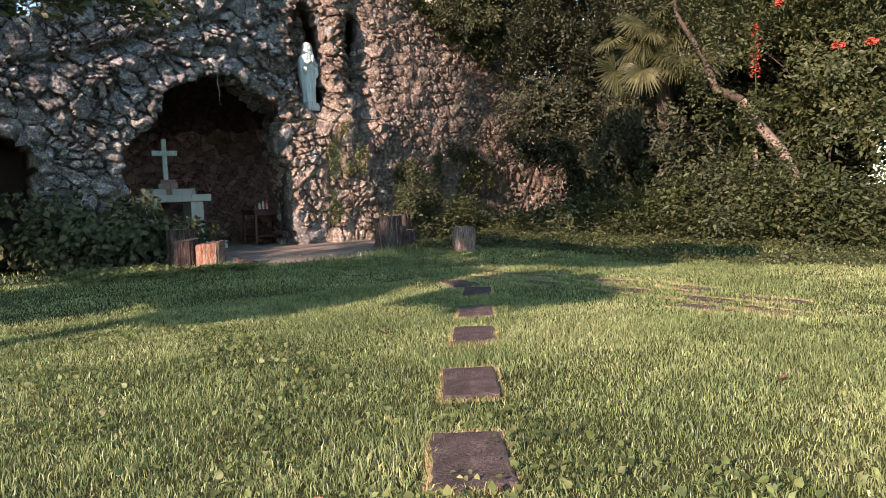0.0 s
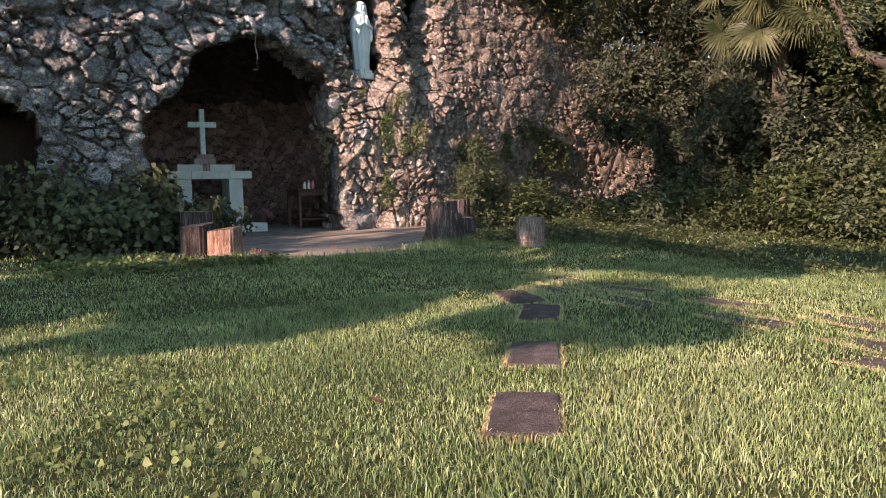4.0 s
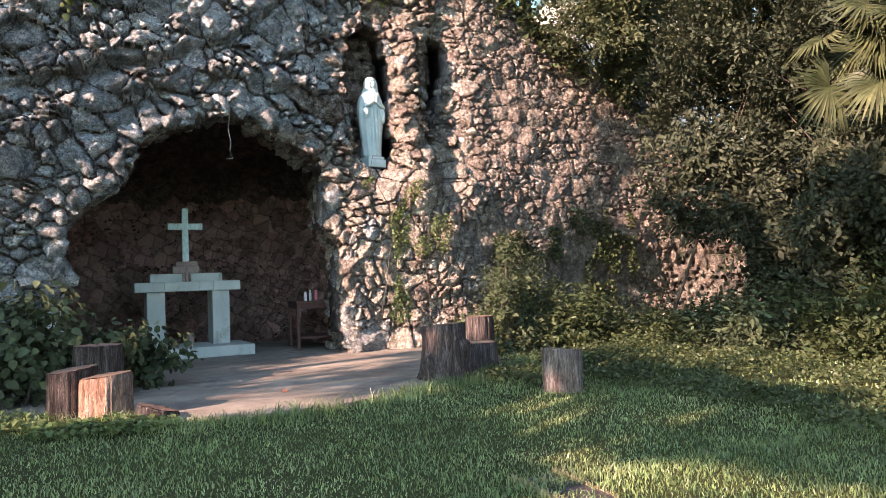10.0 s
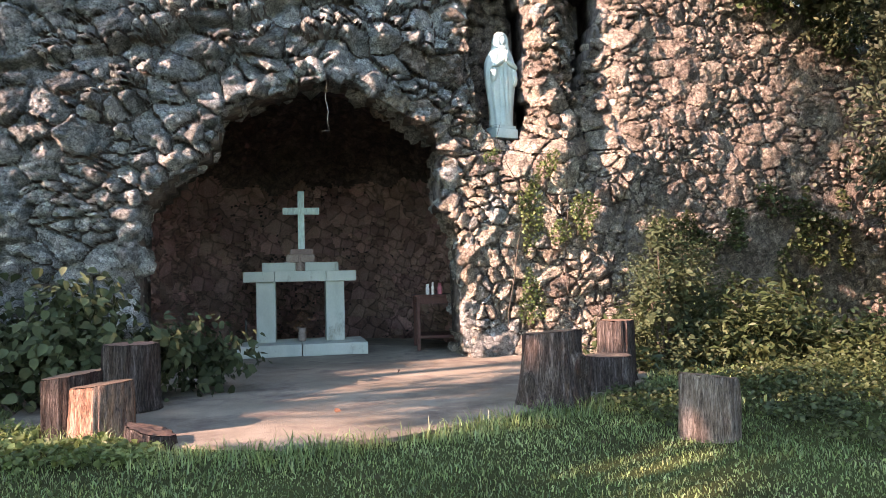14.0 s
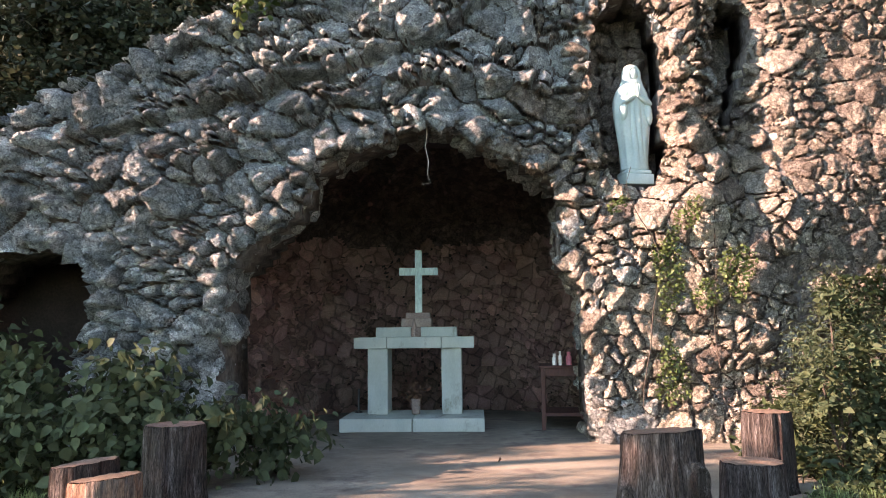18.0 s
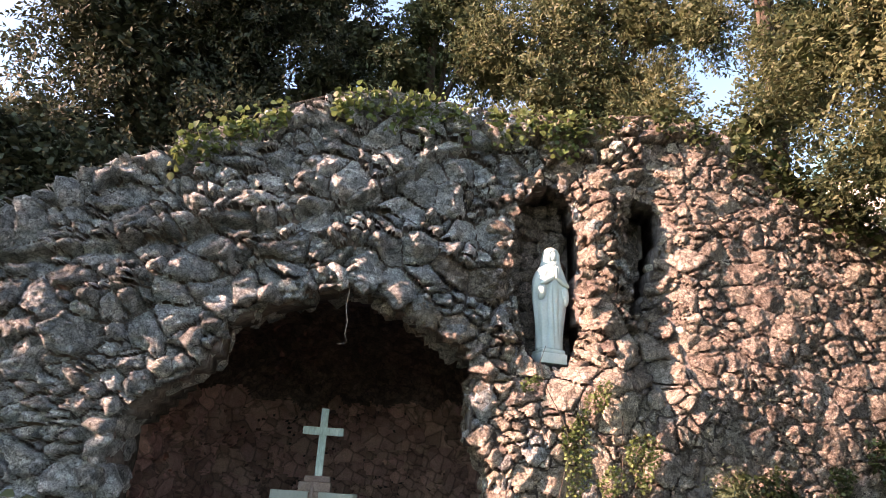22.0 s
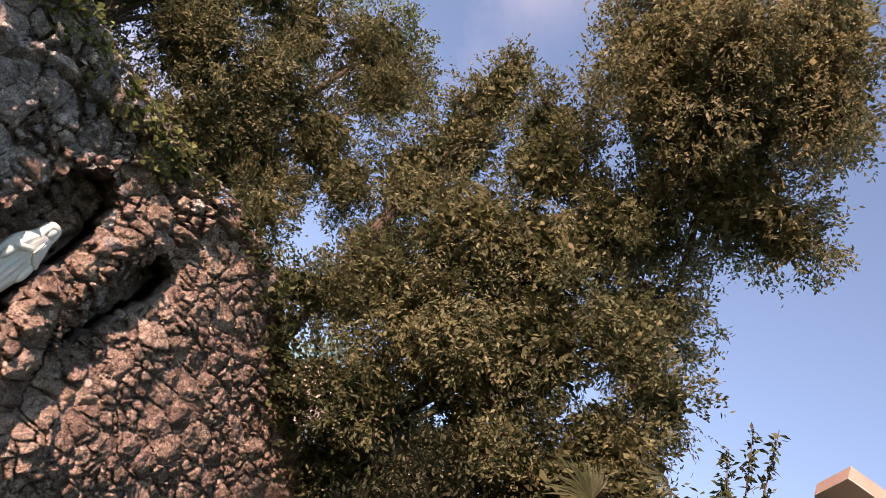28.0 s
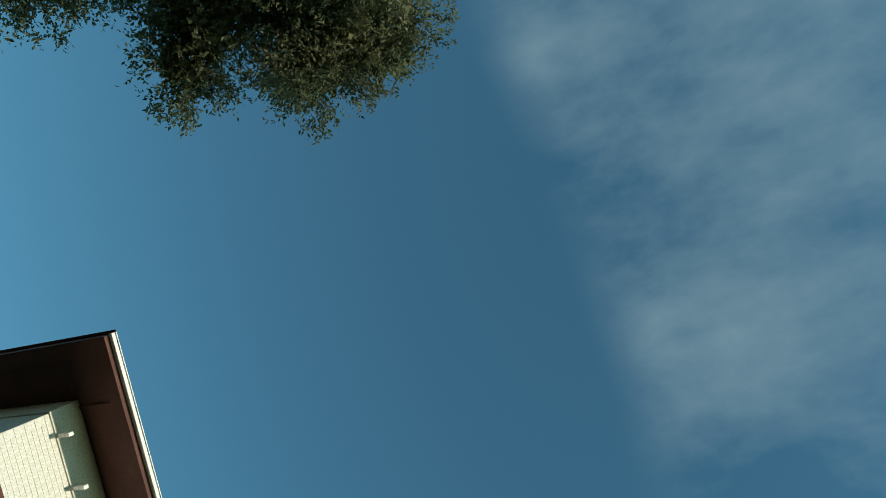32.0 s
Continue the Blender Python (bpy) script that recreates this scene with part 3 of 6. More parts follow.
def wall_shell():
    """The mortar core of the rock wall: a front face with its openings, reveals, and a back."""
    n1 = WX.size
    back = np.where(WX > 2.15, 0.75, np.where(WX < -1.2, 0.95, 0.55))
    v = np.concatenate([np.stack([WX, WY, WZ], -1).reshape(-1, 3), np.stack([WX, WY + back, WZ], -1).reshape(-1, 3)])
    w = cols + 1
    f = []
    solid = ~hole
    for j in range(rws):
        for i in range(cols):
            a, b, c, d = j * w + i, j * w + i + 1, (j + 1) * w + i + 1, (j + 1) * w + i
            if solid[j, i]:
                f.append((a, b, c, d))
            if not through_cell[j, i]:
                f.append((n1 + d, n1 + c, n1 + b, n1 + a))
            if solid[j, i]:
                for (dj, di), (p, q) in {(-1, 0): (a, b), (1, 0): (c, d), (0, -1): (d, a), (0, 1): (b, c)}.items():
                    jj, ii = j + dj, i + di
                    if jj < 0 or ii < 0 or jj >= rws or ii >= cols or hole[jj, ii]:
                        f.append((p, n1 + p, n1 + q, q))
    return array_mesh("wall_grotto", v, np.array(f), M["mortar"])


wall = tagged(new("wall_grotto", wall_shell()), "grotto wall of rough tufa boulders set in mortar", "wall", kind="structure")

# cave behind the arch: a curved stone apse with a darker vault
CAVE_C, CAVE_RX, CAVE_RY = (0.25, -1.55), 2.35, 3.75


def cave_point(u, z):
    """u from 0 (left jamb) to 1 (right jamb); the vault closes above 2.4 m."""
    ang = math.pi * (1 - u)
    k = 1.0 if z < 2.4 else math.sqrt(max(0.0, 1 - ((z - 2.4) / 1.55) ** 2))
    c, s = math.cos(ang), math.sin(ang)
    c, s = math.copysign(abs(c) ** 0.62, c), abs(s) ** 0.62
    return Vector((CAVE_C[0] + CAVE_RX * c * (0.35 + 0.65 * k), CAVE_C[1] + 0.15 + CAVE_RY * s * k, z))


cb = bmesh.new()
zs = [-0.2, 0.4, 0.9, 1.4, 1.9, 2.4, 2.75, 3.1, 3.4, 3.65, 3.82, 3.92, 3.949]
grid = [[cb.verts.new(cave_point(u / 36, z) + Vector((0, 0.12, 0)) + noise.noise_vector(Vector((u * 0.5, z * 2, 1))) * 0.05) for u in range(37)] for z in zs]
for a, b in zip(grid, grid[1:]):
    for u in range(36):
        cb.faces.new((a[u], a[u + 1], b[u + 1], b[u]))
bmesh.ops.solidify(cb, geom=cb.faces[:], thickness=-0.25)
wall_cave = tagged(new("wall_cave", mesh_of("wall_cave", cb, M["dark_plaster"], True)), "curved cave wall with a darker vault", "wall", kind="structure")

# recess behind the small left opening, in the cave shell's dark brown
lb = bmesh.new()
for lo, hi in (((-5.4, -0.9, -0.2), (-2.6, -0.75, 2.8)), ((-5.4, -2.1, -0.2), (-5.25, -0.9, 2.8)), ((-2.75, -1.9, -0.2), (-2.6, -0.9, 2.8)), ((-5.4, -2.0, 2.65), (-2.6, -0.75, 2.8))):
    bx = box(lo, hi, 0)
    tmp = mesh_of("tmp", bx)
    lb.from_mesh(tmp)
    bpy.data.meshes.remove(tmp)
tagged(new("wall_recess", mesh_of("wall_recess", lb, M["dark_plaster"])), "dark plastered recess behind a small rock opening", "wall", kind="structure")

# platform of worn concrete in front of the altar
pb = bmesh.new()
outline = [(-2.4, 3.2), (-2.6, -2.2), (-2.3, -4.6), (-1.5, -5.35), (-0.9, -5.75), (-0.2, -6.0), (0.55, -5.95), (1.2, -5.6), (1.9, -5.2), (2.75, -4.75), (3.5, -3.8), (3.9, -2.2), (3.7, -1.0), (2.9, -0.9), (2.9, 3.2)]
top, low = [], []
for k, (x, y) in enumerate(outline):
    top.append(pb.verts.new((x, y, 0.0)))
    low.append(pb.verts.new((x, y, -0.4)))
pb.faces.new(top)
for k in range(len(outline)):
    m2 = (k + 1) % len(outline)
    pb.faces.new((top[m2], top[k], low[k], low[m2]))
bmesh.ops.recalc_face_normals(pb, faces=pb.faces[:])
bmesh.ops.bevel(pb, geom=[e for e in pb.edges if abs(e.verts[0].co.z) < 1e-5 and abs(e.verts[1].co.z) < 1e-5], offset=0.03, segments=2, affect="EDGES")
tagged(new("platform_floor", mesh_of("platform_floor", pb, M["concrete"])), "worn grey concrete platform before the altar", "floor", kind="structure")

# ---- altar ----
altar = thing("altar", "pale green stone altar on two block legs in the cave", "altar")
for x0, x1 in ((-0.90, 0.012), (0.022, 0.92)):
    part("plinth_block", box((x0, -0.45, 0.0), (x1, 0.68, 0.165), 0.012, 0.004), M["altar"], altar)
for x0 in (-0.62, 0.365):
    part("leg", box((x0, 0.06, 0.165), (x0 + 0.27, 0.55, 1.03), 0.012, 0.004), M["altar"], altar)
for x0, x1 in ((-0.80, -0.362), (-0.357, 0.367), (0.372, 0.80)):
    part("slab_piece", box((x0, 0.0, 1.03), (x1, 0.68, 1.18), 0.01, 0.003), M["altar"], altar)
for x0, x1 in ((-0.545, -0.06), (0.075, 0.57)):
    part("tier_block", box((x0, 0.30, 1.18), (x1, 0.62, 1.315), 0.01, 0.004), M["altar"], altar)
part("tier_core", box((-0.06, 0.32, 1.18), (0.075, 0.62, 1.31), 0.01, 0.005), M["brick"], altar, "dull brick block")
part("upper_block", box((-0.20, 0.36, 1.315), (0.22, 0.66, 1.435), 0.012, 0.005), M["brick"], altar, "weathered stone block")
part("upper_block", box((-0.14, 0.40, 1.435), (0.20, 0.66, 1.515), 0.012, 0.005), M["brick"], altar, "weathered stone block")

cross = thing("cross", "turquoise painted wooden cross on the altar", "cross", (0.03, 0.56, 1.515))
part("shaft", box((-0.05, -0.035, 0), (0.05, 0.035, 0.885), 0.008, 0.003), M["cross"], cross)
part("arm", box((-0.275, -0.038, 0.53), (0.275, 0.032, 0.635), 0.008, 0.003), M["cross"], cross)


def lathe(profile, sides=20, ripple=None):
    bm = bmesh.new()
    rings = []
    for r, z in profile:
        rings.append([bm.verts.new((r * math.cos(2 * math.pi * s / sides), r * math.sin(2 * math.pi * s / sides), z)) for s in range(sides)])
    for a, b in zip(rings, rings[1:]):
        for s in range(sides):
            bm.faces.new((a[s], a[(s + 1) % sides], b[(s + 1) % sides], b[s]))
    bm.faces.new(rings[0][::-1])
    bm.faces.new(rings[-1])
    return bm


# ---- statue ----


def statue_mesh():
    bm = bmesh.new()
    sides = 120
    # height, half width, half depth, shift to the front, opening of the mantle
    prof = [(0.17, 0.150, 0.135, 0, 0), (0.20, 0.168, 0.15, 0, 0.1), (0.30, 0.165, 0.15, 0, 0.35), (0.45, 0.175, 0.15, 0.0, 0.7), (0.65, 0.200, 0.155, 0.0, 1), (0.82, 0.224, 0.16, 0.0, 1), (0.95, 0.236, 0.165, 0.0, 1),
            (1.06, 0.230, 0.165, 0.0, 1), (1.14, 0.205, 0.155, 0.0, 0.8), (1.20, 0.172, 0.14, -0.005, 0.5), (1.26, 0.138, 0.125, -0.012, 0.2), (1.31, 0.121, 0.12, -0.018, 0.0), (1.37, 0.116, 0.12, -0.02, 0), (1.43, 0.106, 0.112, -0.015, 0),
            (1.475, 0.084, 0.09, -0.01, 0), (1.503, 0.05, 0.055, 0.0, 0), (1.515, 0.01, 0.012, 0.0, 0)]
    zz = np.unique(np.concatenate([np.linspace(0.17, 1.515, 90), [p[0] for p in prof]]))
    pz = np.array([p[0] for p in prof])
    cols_ = [np.interp(zz, pz, [p[k] for p in prof]) for k in range(1, 5)]
    rings = []
    for z, w, d, sh, op in zip(zz, *cols_):
        ring = []
        for s in range(sides):
            a = 2 * math.pi * s / sides
            off = (a - 1.5 * math.pi + math.pi) % (2 * math.pi) - math.pi
            gown = op / (1 + math.exp((abs(off) - (0.62 + 0.25 * (0.9 - z))) * 22))
            lip = op * math.exp(-(((abs(off) - 0.74 - 0.25 * (0.9 - z)) / 0.09) ** 2))
            slant = off * 15 + 5.5 * (z - 0.6) * (1 if off > -0.15 else -0.25)
            folds = 0.17 * (abs(math.sin(slant * 0.5)) ** 0.7 - 0.6) * gown * min(1, (1.0 - z) * 3 + 0.3)
            outer = (1 - gown) * 0.04 * math.sin(off * 9 + 2.0 * math.sin(z * 3.1) + 1.3) * min(1, max(0, (1.2 - z) * 2.5))
            k = 1 - 0.12 * gown + 0.035 * lip + folds + outer
            hood = math.exp(-((off / 0.52) ** 4)) * math.exp(-(((z - 1.36) / 0.075) ** 4))
            k -= 0.30 * hood
            ring.append(bm.verts.new((w * math.cos(a) * k, d * math.sin(a) * k + sh, z)))
        rings.append(ring)
    for a, b in zip(rings, rings[1:]):
        for s in range(sides):
            bm.faces.new((a[s], a[(s + 1) % sides], b[(s + 1) % sides], b[s]))
    bm.faces.new(rings[0][::-1])
    bm.faces.new(rings[-1])
    # face under the veil, forearms with hanging sleeves, joined palms
    for loc, sc, tilt in (((0, -0.082, 1.365), (0.058, 0.052, 0.076), 0), ((0.009, -0.188, 1.135), (0.011, 0.028, 0.085), 0.06), ((-0.009, -0.188, 1.135), (0.011, 0.028, 0.085), -0.06),
                          ((-0.10, -0.135, 1.035), (0.115, 0.05, 0.042), -0.55), ((0.10, -0.135, 1.035), (0.115, 0.05, 0.042), 0.55),
                          ((-0.155, -0.105, 0.90), (0.05, 0.055, 0.13), 0.1), ((0.155, -0.105, 0.88), (0.055, 0.055, 0.15), -0.1)):
        made = bmesh.ops.create_icosphere(bm, subdivisions=3, radius=1)["verts"]
        turn = Matrix.Rotation(tilt, 3, "Y")
        for v in made:
            v.co = turn @ Vector([v.co[k] * sc[k] for k in range(3)]) + Vector(loc)
    foot = box((-0.175, -0.16, 0.0), (0.175, 0.16, 0.13), 0.012)
    cap = box((-0.155, -0.145, 0.13), (0.155, 0.145, 0.18), 0.015)
    for piece in (foot, cap):
        tmp = mesh_of("tmp", piece)
        bm.from_mesh(tmp)
        bpy.data.meshes.remove(tmp)
    me = mesh_of("statue", bm, M["statue"])
    me.shade_smooth()
    return me


statue = tagged(new("statue", statue_mesh()), "white-green plaster statue of a veiled figure in a rock niche", "statue")
statue.matrix_basis = pose(2.76, -1.03, 2.935, 0, 0, 14)

# ---- rocks ----
rng = np.random.default_rng(7)


def rock_variants(count, subdiv, seed):
    """Blocky broken stones of unit size as vertex arrays with one face array."""
    out = []
    bm = bmesh.new()
    bmesh.ops.create_icosphere(bm, subdivisions=subdiv, radius=1)
    base = np.array([v.co[:] for v in bm.verts])
    faces = np.array([[v.index for v in f.verts] for f in bm.faces])
    bm.free()
    r = np.random.default_rng(seed)
    for k in range(count):
        p = np.sign(base) * abs(base) ** 0.62
        for _ in range(15):
            nrm = r.normal(size=3)
            nrm /= np.linalg.norm(nrm)
            lim = r.uniform(0.50, 0.86)
            over = np.maximum(0, p @ nrm - lim)
            p -= over[:, None] * nrm
        rough = np.array([noise.fractal(Vector(q * 2.6 + k * 9.1), 0.5, 2.3, 5) for q in base])
        crag = np.array([noise.ridged_multi_fractal(Vector(q * 2.1 + k * 4.3), 0.8, 2.3, 4, 1.0, 2.0) for q in base])
        out.append(p * (0.98 + 0.24 * rough + 0.16 * (crag - 1.0))[:, None])
    return out, faces


ROCKS, ROCK_F = rock_variants(16, 3, 11)
ROCKS_LOW, ROCK_LOW_F = rock_variants(16, 2, 12)


def turn_matrix(r, tilt=0.35):
    e = Euler((r.uniform(-tilt, tilt), r.uniform(-0.9, 0.9), r.uniform(-tilt, tilt)))
    return np.array(e.to_matrix())


def place_rocks(spots, singles, parent, mats, mass_mats, name="stone"):
    """spots: (x, y, z, sx, sy, sz, yaw, tone). The first `singles` become parts, the rest one joined mesh for each tone."""
    joined = {}
    r = np.random.default_rng(5)
    for k, (x, y, z, sx, sy, sz, yaw, tone) in enumerate(spots):
        v = int(r.integers(len(ROCKS)))
        rot = np.array(Matrix.Rotation(yaw, 3, "Z")) @ turn_matrix(r)
        if k < singles:
            ob = part(name, array_mesh(name, (ROCKS[v] * (sx, sy, sz)) @ rot.T, ROCK_F, mats[tone]), None, parent)
            ob.location = (x, y, z)
        else:
            joined.setdefault(tone, []).append((ROCKS_LOW[v] * (sx, sy, sz)) @ rot.T + (x, y, z))
    for tone, chunks in joined.items():
        n = len(ROCKS_LOW[0])
        f = np.concatenate([ROCK_LOW_F + n * k for k in range(len(chunks))])
        ob = part(name + "_edging", array_mesh(name + "_edging", np.concatenate(chunks), f, mass_mats[tone]), None, parent)
        ob["kind"] = "stuff"


def stone_field(a, b, make, tones, keep, singles, rank, parent, mats, mass_mats, name="stone"):
    """Close-set rubble over a sheet. a, b: grids of the sheet's two lengths; make(a, b) gives the world points and the stone
    number of each grid point; each stone is an island of its own, and the `singles` of lowest rank are parts."""
    pts, num = make(a, b)
    h, w = a.shape
    idx = np.arange(h * w).reshape(h, w)
    quad = np.stack([idx[:-1, :-1], idx[:-1, 1:], idx[1:, 1:], idx[1:, :-1]], -1).reshape(-1, 4)
    ca, cb2 = (a[:-1, :-1] + a[1:, 1:]).ravel() / 2, (b[:-1, :-1] + b[1:, 1:]).ravel() / 2
    fnum = num.ravel()[quad[:, 0]]
    ok = keep(ca, cb2) & (fnum >= 0)
    quad, fnum, ca, cb2 = quad[ok], fnum[ok], ca[ok], cb2[ok]
    names, inv = np.unique(fnum, return_inverse=True)
    size = np.bincount(inv)
    mid_a, mid_b = np.bincount(inv, ca) / size, np.bincount(inv, cb2) / size
    tone = tones(mid_a, mid_b, names)
    order = np.argsort(rank(mid_a, mid_b) + 99 * (size < 12))
    alone = set(order[:singles].tolist())
    P = pts.reshape(-1, 3)
    by_stone = np.argsort(inv, kind="stable")
    starts = np.concatenate([[0], np.cumsum(size)])
    for s in sorted(alone):
        q = quad[by_stone[starts[s]:starts[s + 1]]]
        used, local = np.unique(q, return_inverse=True)
        local = local.reshape(q.shape)
        p = P[used]
        c = p.mean(0)
        ed = np.concatenate([local[:, [0, 1]], local[:, [1, 2]], local[:, [2, 3]], local[:, [3, 0]]])
        key = np.sort(ed, 1)
        _, first, times = np.unique(key[:, 0] * 100000 + key[:, 1], return_index=True, return_counts=True)
        rim = ed[first[times == 1]]
        n = len(p)
        skirt = np.stack([rim[:, 1], rim[:, 0], rim[:, 0] + n, rim[:, 1] + n], 1)
        inward = make.depth(c)
        p2 = np.concatenate([p, c + (p - c) * 0.8 + inward]) - c
        ob = part(name, array_mesh(name, p2, np.concatenate([local, skirt, local[:, ::-1] + n]), mats[tone[s]]), None, parent)
        ob.location = c
    for t in range(len(mass_mats)):
        sel = np.array([s not in alone and tone[s] == t for s in range(len(names))])[inv]
        if not sel.any():
            continue
        q = quad[sel]
        key = inv[sel][:, None] * P.shape[0] + q
        used, local = np.unique(key, return_inverse=True)
        ob = part(name + "_facing", array_mesh(name + "_facing", P[used % P.shape[0]], local.reshape(q.shape), mass_mats[t]), None, parent)
        ob["kind"] = "stuff"


def crags(a, b, cx, cz, seed, jitter=0.85, relief=1.0, warp=0.07, rough=1.0, side=0.05, joint=0.0035, wedge=0.0):
    """Height of close-set broken stones over their joints, and each point's stone number."""
    wa = a + warp * field_noise(a, b, 2.3, seed) + 0.018 * field_noise(a, b, 9, seed + 1)
    wb = b + warp * field_noise(a, b, 2.3, seed + 2) + 0.018 * field_noise(a, b, 9, seed + 3)
    # large stones, about half of them broken up into smaller ones
    f1, f2, num, ma, mb = cells(wa, wb, cx * 1.3, cz * 1.3, seed, jitter)
    gap = (f2 - f1) * 0.65 * min(cx, cz)
    e1, e2, small, xa, xb = cells(wa, wb, cx * 0.72, cz * 0.72, seed + 3, jitter)
    parted = pick(num, 40) > 0.05
    gap = np.where(parted, np.minimum(gap, (e2 - e1) * 0.36 * min(cx, cz)), gap)
    num, ma, mb = np.where(parted, num * 13 + small * 7919 + 40000003, num), np.where(parted, xa, ma), np.where(parted, xb, mb)
    da, db = wa - ma, wb - mb
    # one leaning face a stone, cut by steeper broken faces
    top = 0.140 + 0.060 * pick(num, 1) + 0.42 * pick(num, 2) * da + (0.42 * pick(num, 3) - wedge) * db
    for k in (10, 12, 14, 16, 18):
        turn = 3.14 * pick(num, k)
        away = np.cos(turn) * da + np.sin(turn) * db
        top = np.minimum(top, 0.172 + 0.025 * pick(num, k + 20) - (0.62 + 0.4 * pick(num, k + 1)) * away)
    g1, g2, sub, sa, sb = cells(wa + 0.02 * field_noise(a, b, 15, 5), wb + 0.02 * field_noise(a, b, 15, 6), 0.10, 0.085, seed + 7, 0.95)
    chip = 0.016 * pick(sub, 4) + 0.28 * pick(sub, 5) * (wa - sa) + 0.28 * pick(sub, 6) * (wb - sb) - 0.010 * (1 - np.clip((g2 - g1) / 0.16, 0, 1))
    grain = 0.010 * field_noise(a, b, 7, seed + 4) + 0.010 * field_noise(0.6 * a + b, 1.6 * b - 0.5 * a, 15, seed + 5) + 0.010 * field_noise(a, b, 31, seed + 6) - 0.014 * np.clip(abs(field_noise(a, b, 11, seed + 8)) * -6 + 1, 0, 1)
    flank = np.sqrt(np.clip(1 - (1 - np.clip((gap - 0.006) / side, 0, 1)) ** 2, 0, 1))
    h = np.maximum(top + rough * (chip + grain), 0.02) * flank - 0.035 + 0.3 * rough * grain
    # open joints, through which the mortar shows
    return relief * h - 0.03, np.where(gap < joint + 0.003 * field_noise(a, b, 5, seed + 9), -1, num)


def tone_of(x, z, r1, r2):
    """Grey on the shaded west side, pale on the pillar under the statue, brown on the rest."""
    pale = ((x > 1.9) & (x < 4.6) & (z < 3.3) & (r1 > -0.25)) | ((x > 3.0) & (x < 4.6) & (r1 > 0.45))
    w = (x - 2.2) * 0.9 + 0.5 * field_noise(x, z, 0.7, 4) + 1.4 * r2 * np.abs(r2)
    return np.where(pale, 2, np.where(w > 0, 1, 0))


def tone_at(x, z):
    return int(tone_of(np.array([x]), np.array([z]), rng.uniform(-1, 1), rng.uniform(-1, 1))[0])


def wall_relief(x, z):
    split = 4.35 + 0.3 * field_noise(x, z, 0.9, 31)
    h0, n0 = crags(x, z, 0.30, 0.26, 41, 0.9, 1.05, 0.08, 1.1, 0.024, 0.0055, 0.42)
    h1, n1 = crags(x, z, 0.31, 0.225, 43, 0.8, 0.45, 0.06, 1.1, 0.022, 0.003, 0.18)
    # flatter stones on the pillar under the statue
    post = np.clip((x - 2.0) / 0.2, 0, 1) * np.clip((4.5 - x) / 0.3, 0, 1) * np.clip((2.95 - z) / 0.3, 0, 1)
    h0 = h0 * (1 - 0.62 * post)
    east = x > split
    h = np.where(east, h1, h0) - 0.07 * np.exp(-(((x - split) / 0.05) ** 2))
    jx, jz = 0.012 * field_noise(x, z, 33, 8), 0.012 * field_noise(x, z, 33, 9)
    west = np.clip((4.6 - x) / 0.6, 0, 1)
    return np.stack([x + jx, front(x, z) - h * (1 + 0.2 * west) + swell(x, z), z + jz], -1), np.where(east, np.where(n1 < 0, n1, n1 + 7 * 10 ** 11), n0)


wall_relief.depth = lambda c: (0, 0.14, 0)


def off_holes(x, z):
    ok = z < ridge(x) + 0.05
    for p in (ARCH, LEFT_OPENING, NICHE, SLOT):
        ok &= ~(inside(p, x, z) & (edge_distance(p, x, z) > 0.03 + 0.06 * field_noise(x, z, 4.5, 21)))
    return ok


STONES, FACING = (M["stone_grey"], M["stone_brown"], M["stone_light"]), (M["mass_grey"], M["mass_brown"], M["mass_light"])
for x0, x1, fine_step, count in ((-5.3, 9.3, 0.018, 240), (-9.0, -5.3, 0.06, 0), (9.3, 17.0, 0.07, 0)):
    ga, gb = np.meshgrid(np.arange(x0, x1 + fine_step, fine_step), np.arange(-0.1, 6.7, fine_step))
    stone_field(ga, gb, wall_relief, lambda x, z, n: tone_of(x, z, pick(n, 8), pick(n, 9)), off_holes, count,
                lambda x, z: np.hypot((x - 1.6) / 1.5, z - 2.2), wall, STONES, FACING)
spots = []
# rim stones round the openings
for poly, back, hang in ((ARCH, (0.07, 0.25, 0.45, 0.65, 0.85), 1.0), (LEFT_OPENING, (0.07, 0.27), 0.8), (NICHE, (0.07, 0.27, 0.48), 0.6), (SLOT, (0.1, 0.3), 0.6)):
    for (x0, z0), (x1, z1) in zip(poly, poly[1:]):
        ln = math.hypot(x1 - x0, z1 - z0)
        for k in range(max(1, int(ln / 0.17))):
            u = (k + rng.uniform(0.2, 0.8)) / max(1, int(ln / 0.17))
            for dy in back:
                nxx, nzz = (z1 - z0) / ln, -(x1 - x0) / ln
                x, z = x0 + u * (x1 - x0), z0 + u * (z1 - z0)
                off = rng.uniform(0.06, 0.15)
                if inside(poly, x + nxx * 0.05, z + nzz * 0.05):
                    nxx, nzz = -nxx, -nzz
                x, z = x + nxx * off, z + nzz * off
                if z < -0.05:
                    continue
                s = rng.uniform(0.08, 0.16) * (0.4 + 0.65 * hang)
                spots.append((x, float(front(x, z)) + dy - 0.02 + rng.uniform(-0.05, 0.03), z, s * rng.uniform(0.8, 1.5), s * rng.uniform(0.9, 1.4), s * rng.uniform(0.8, 1.4), rng.uniform(-0.6, 0.6), tone_at(x, z)))
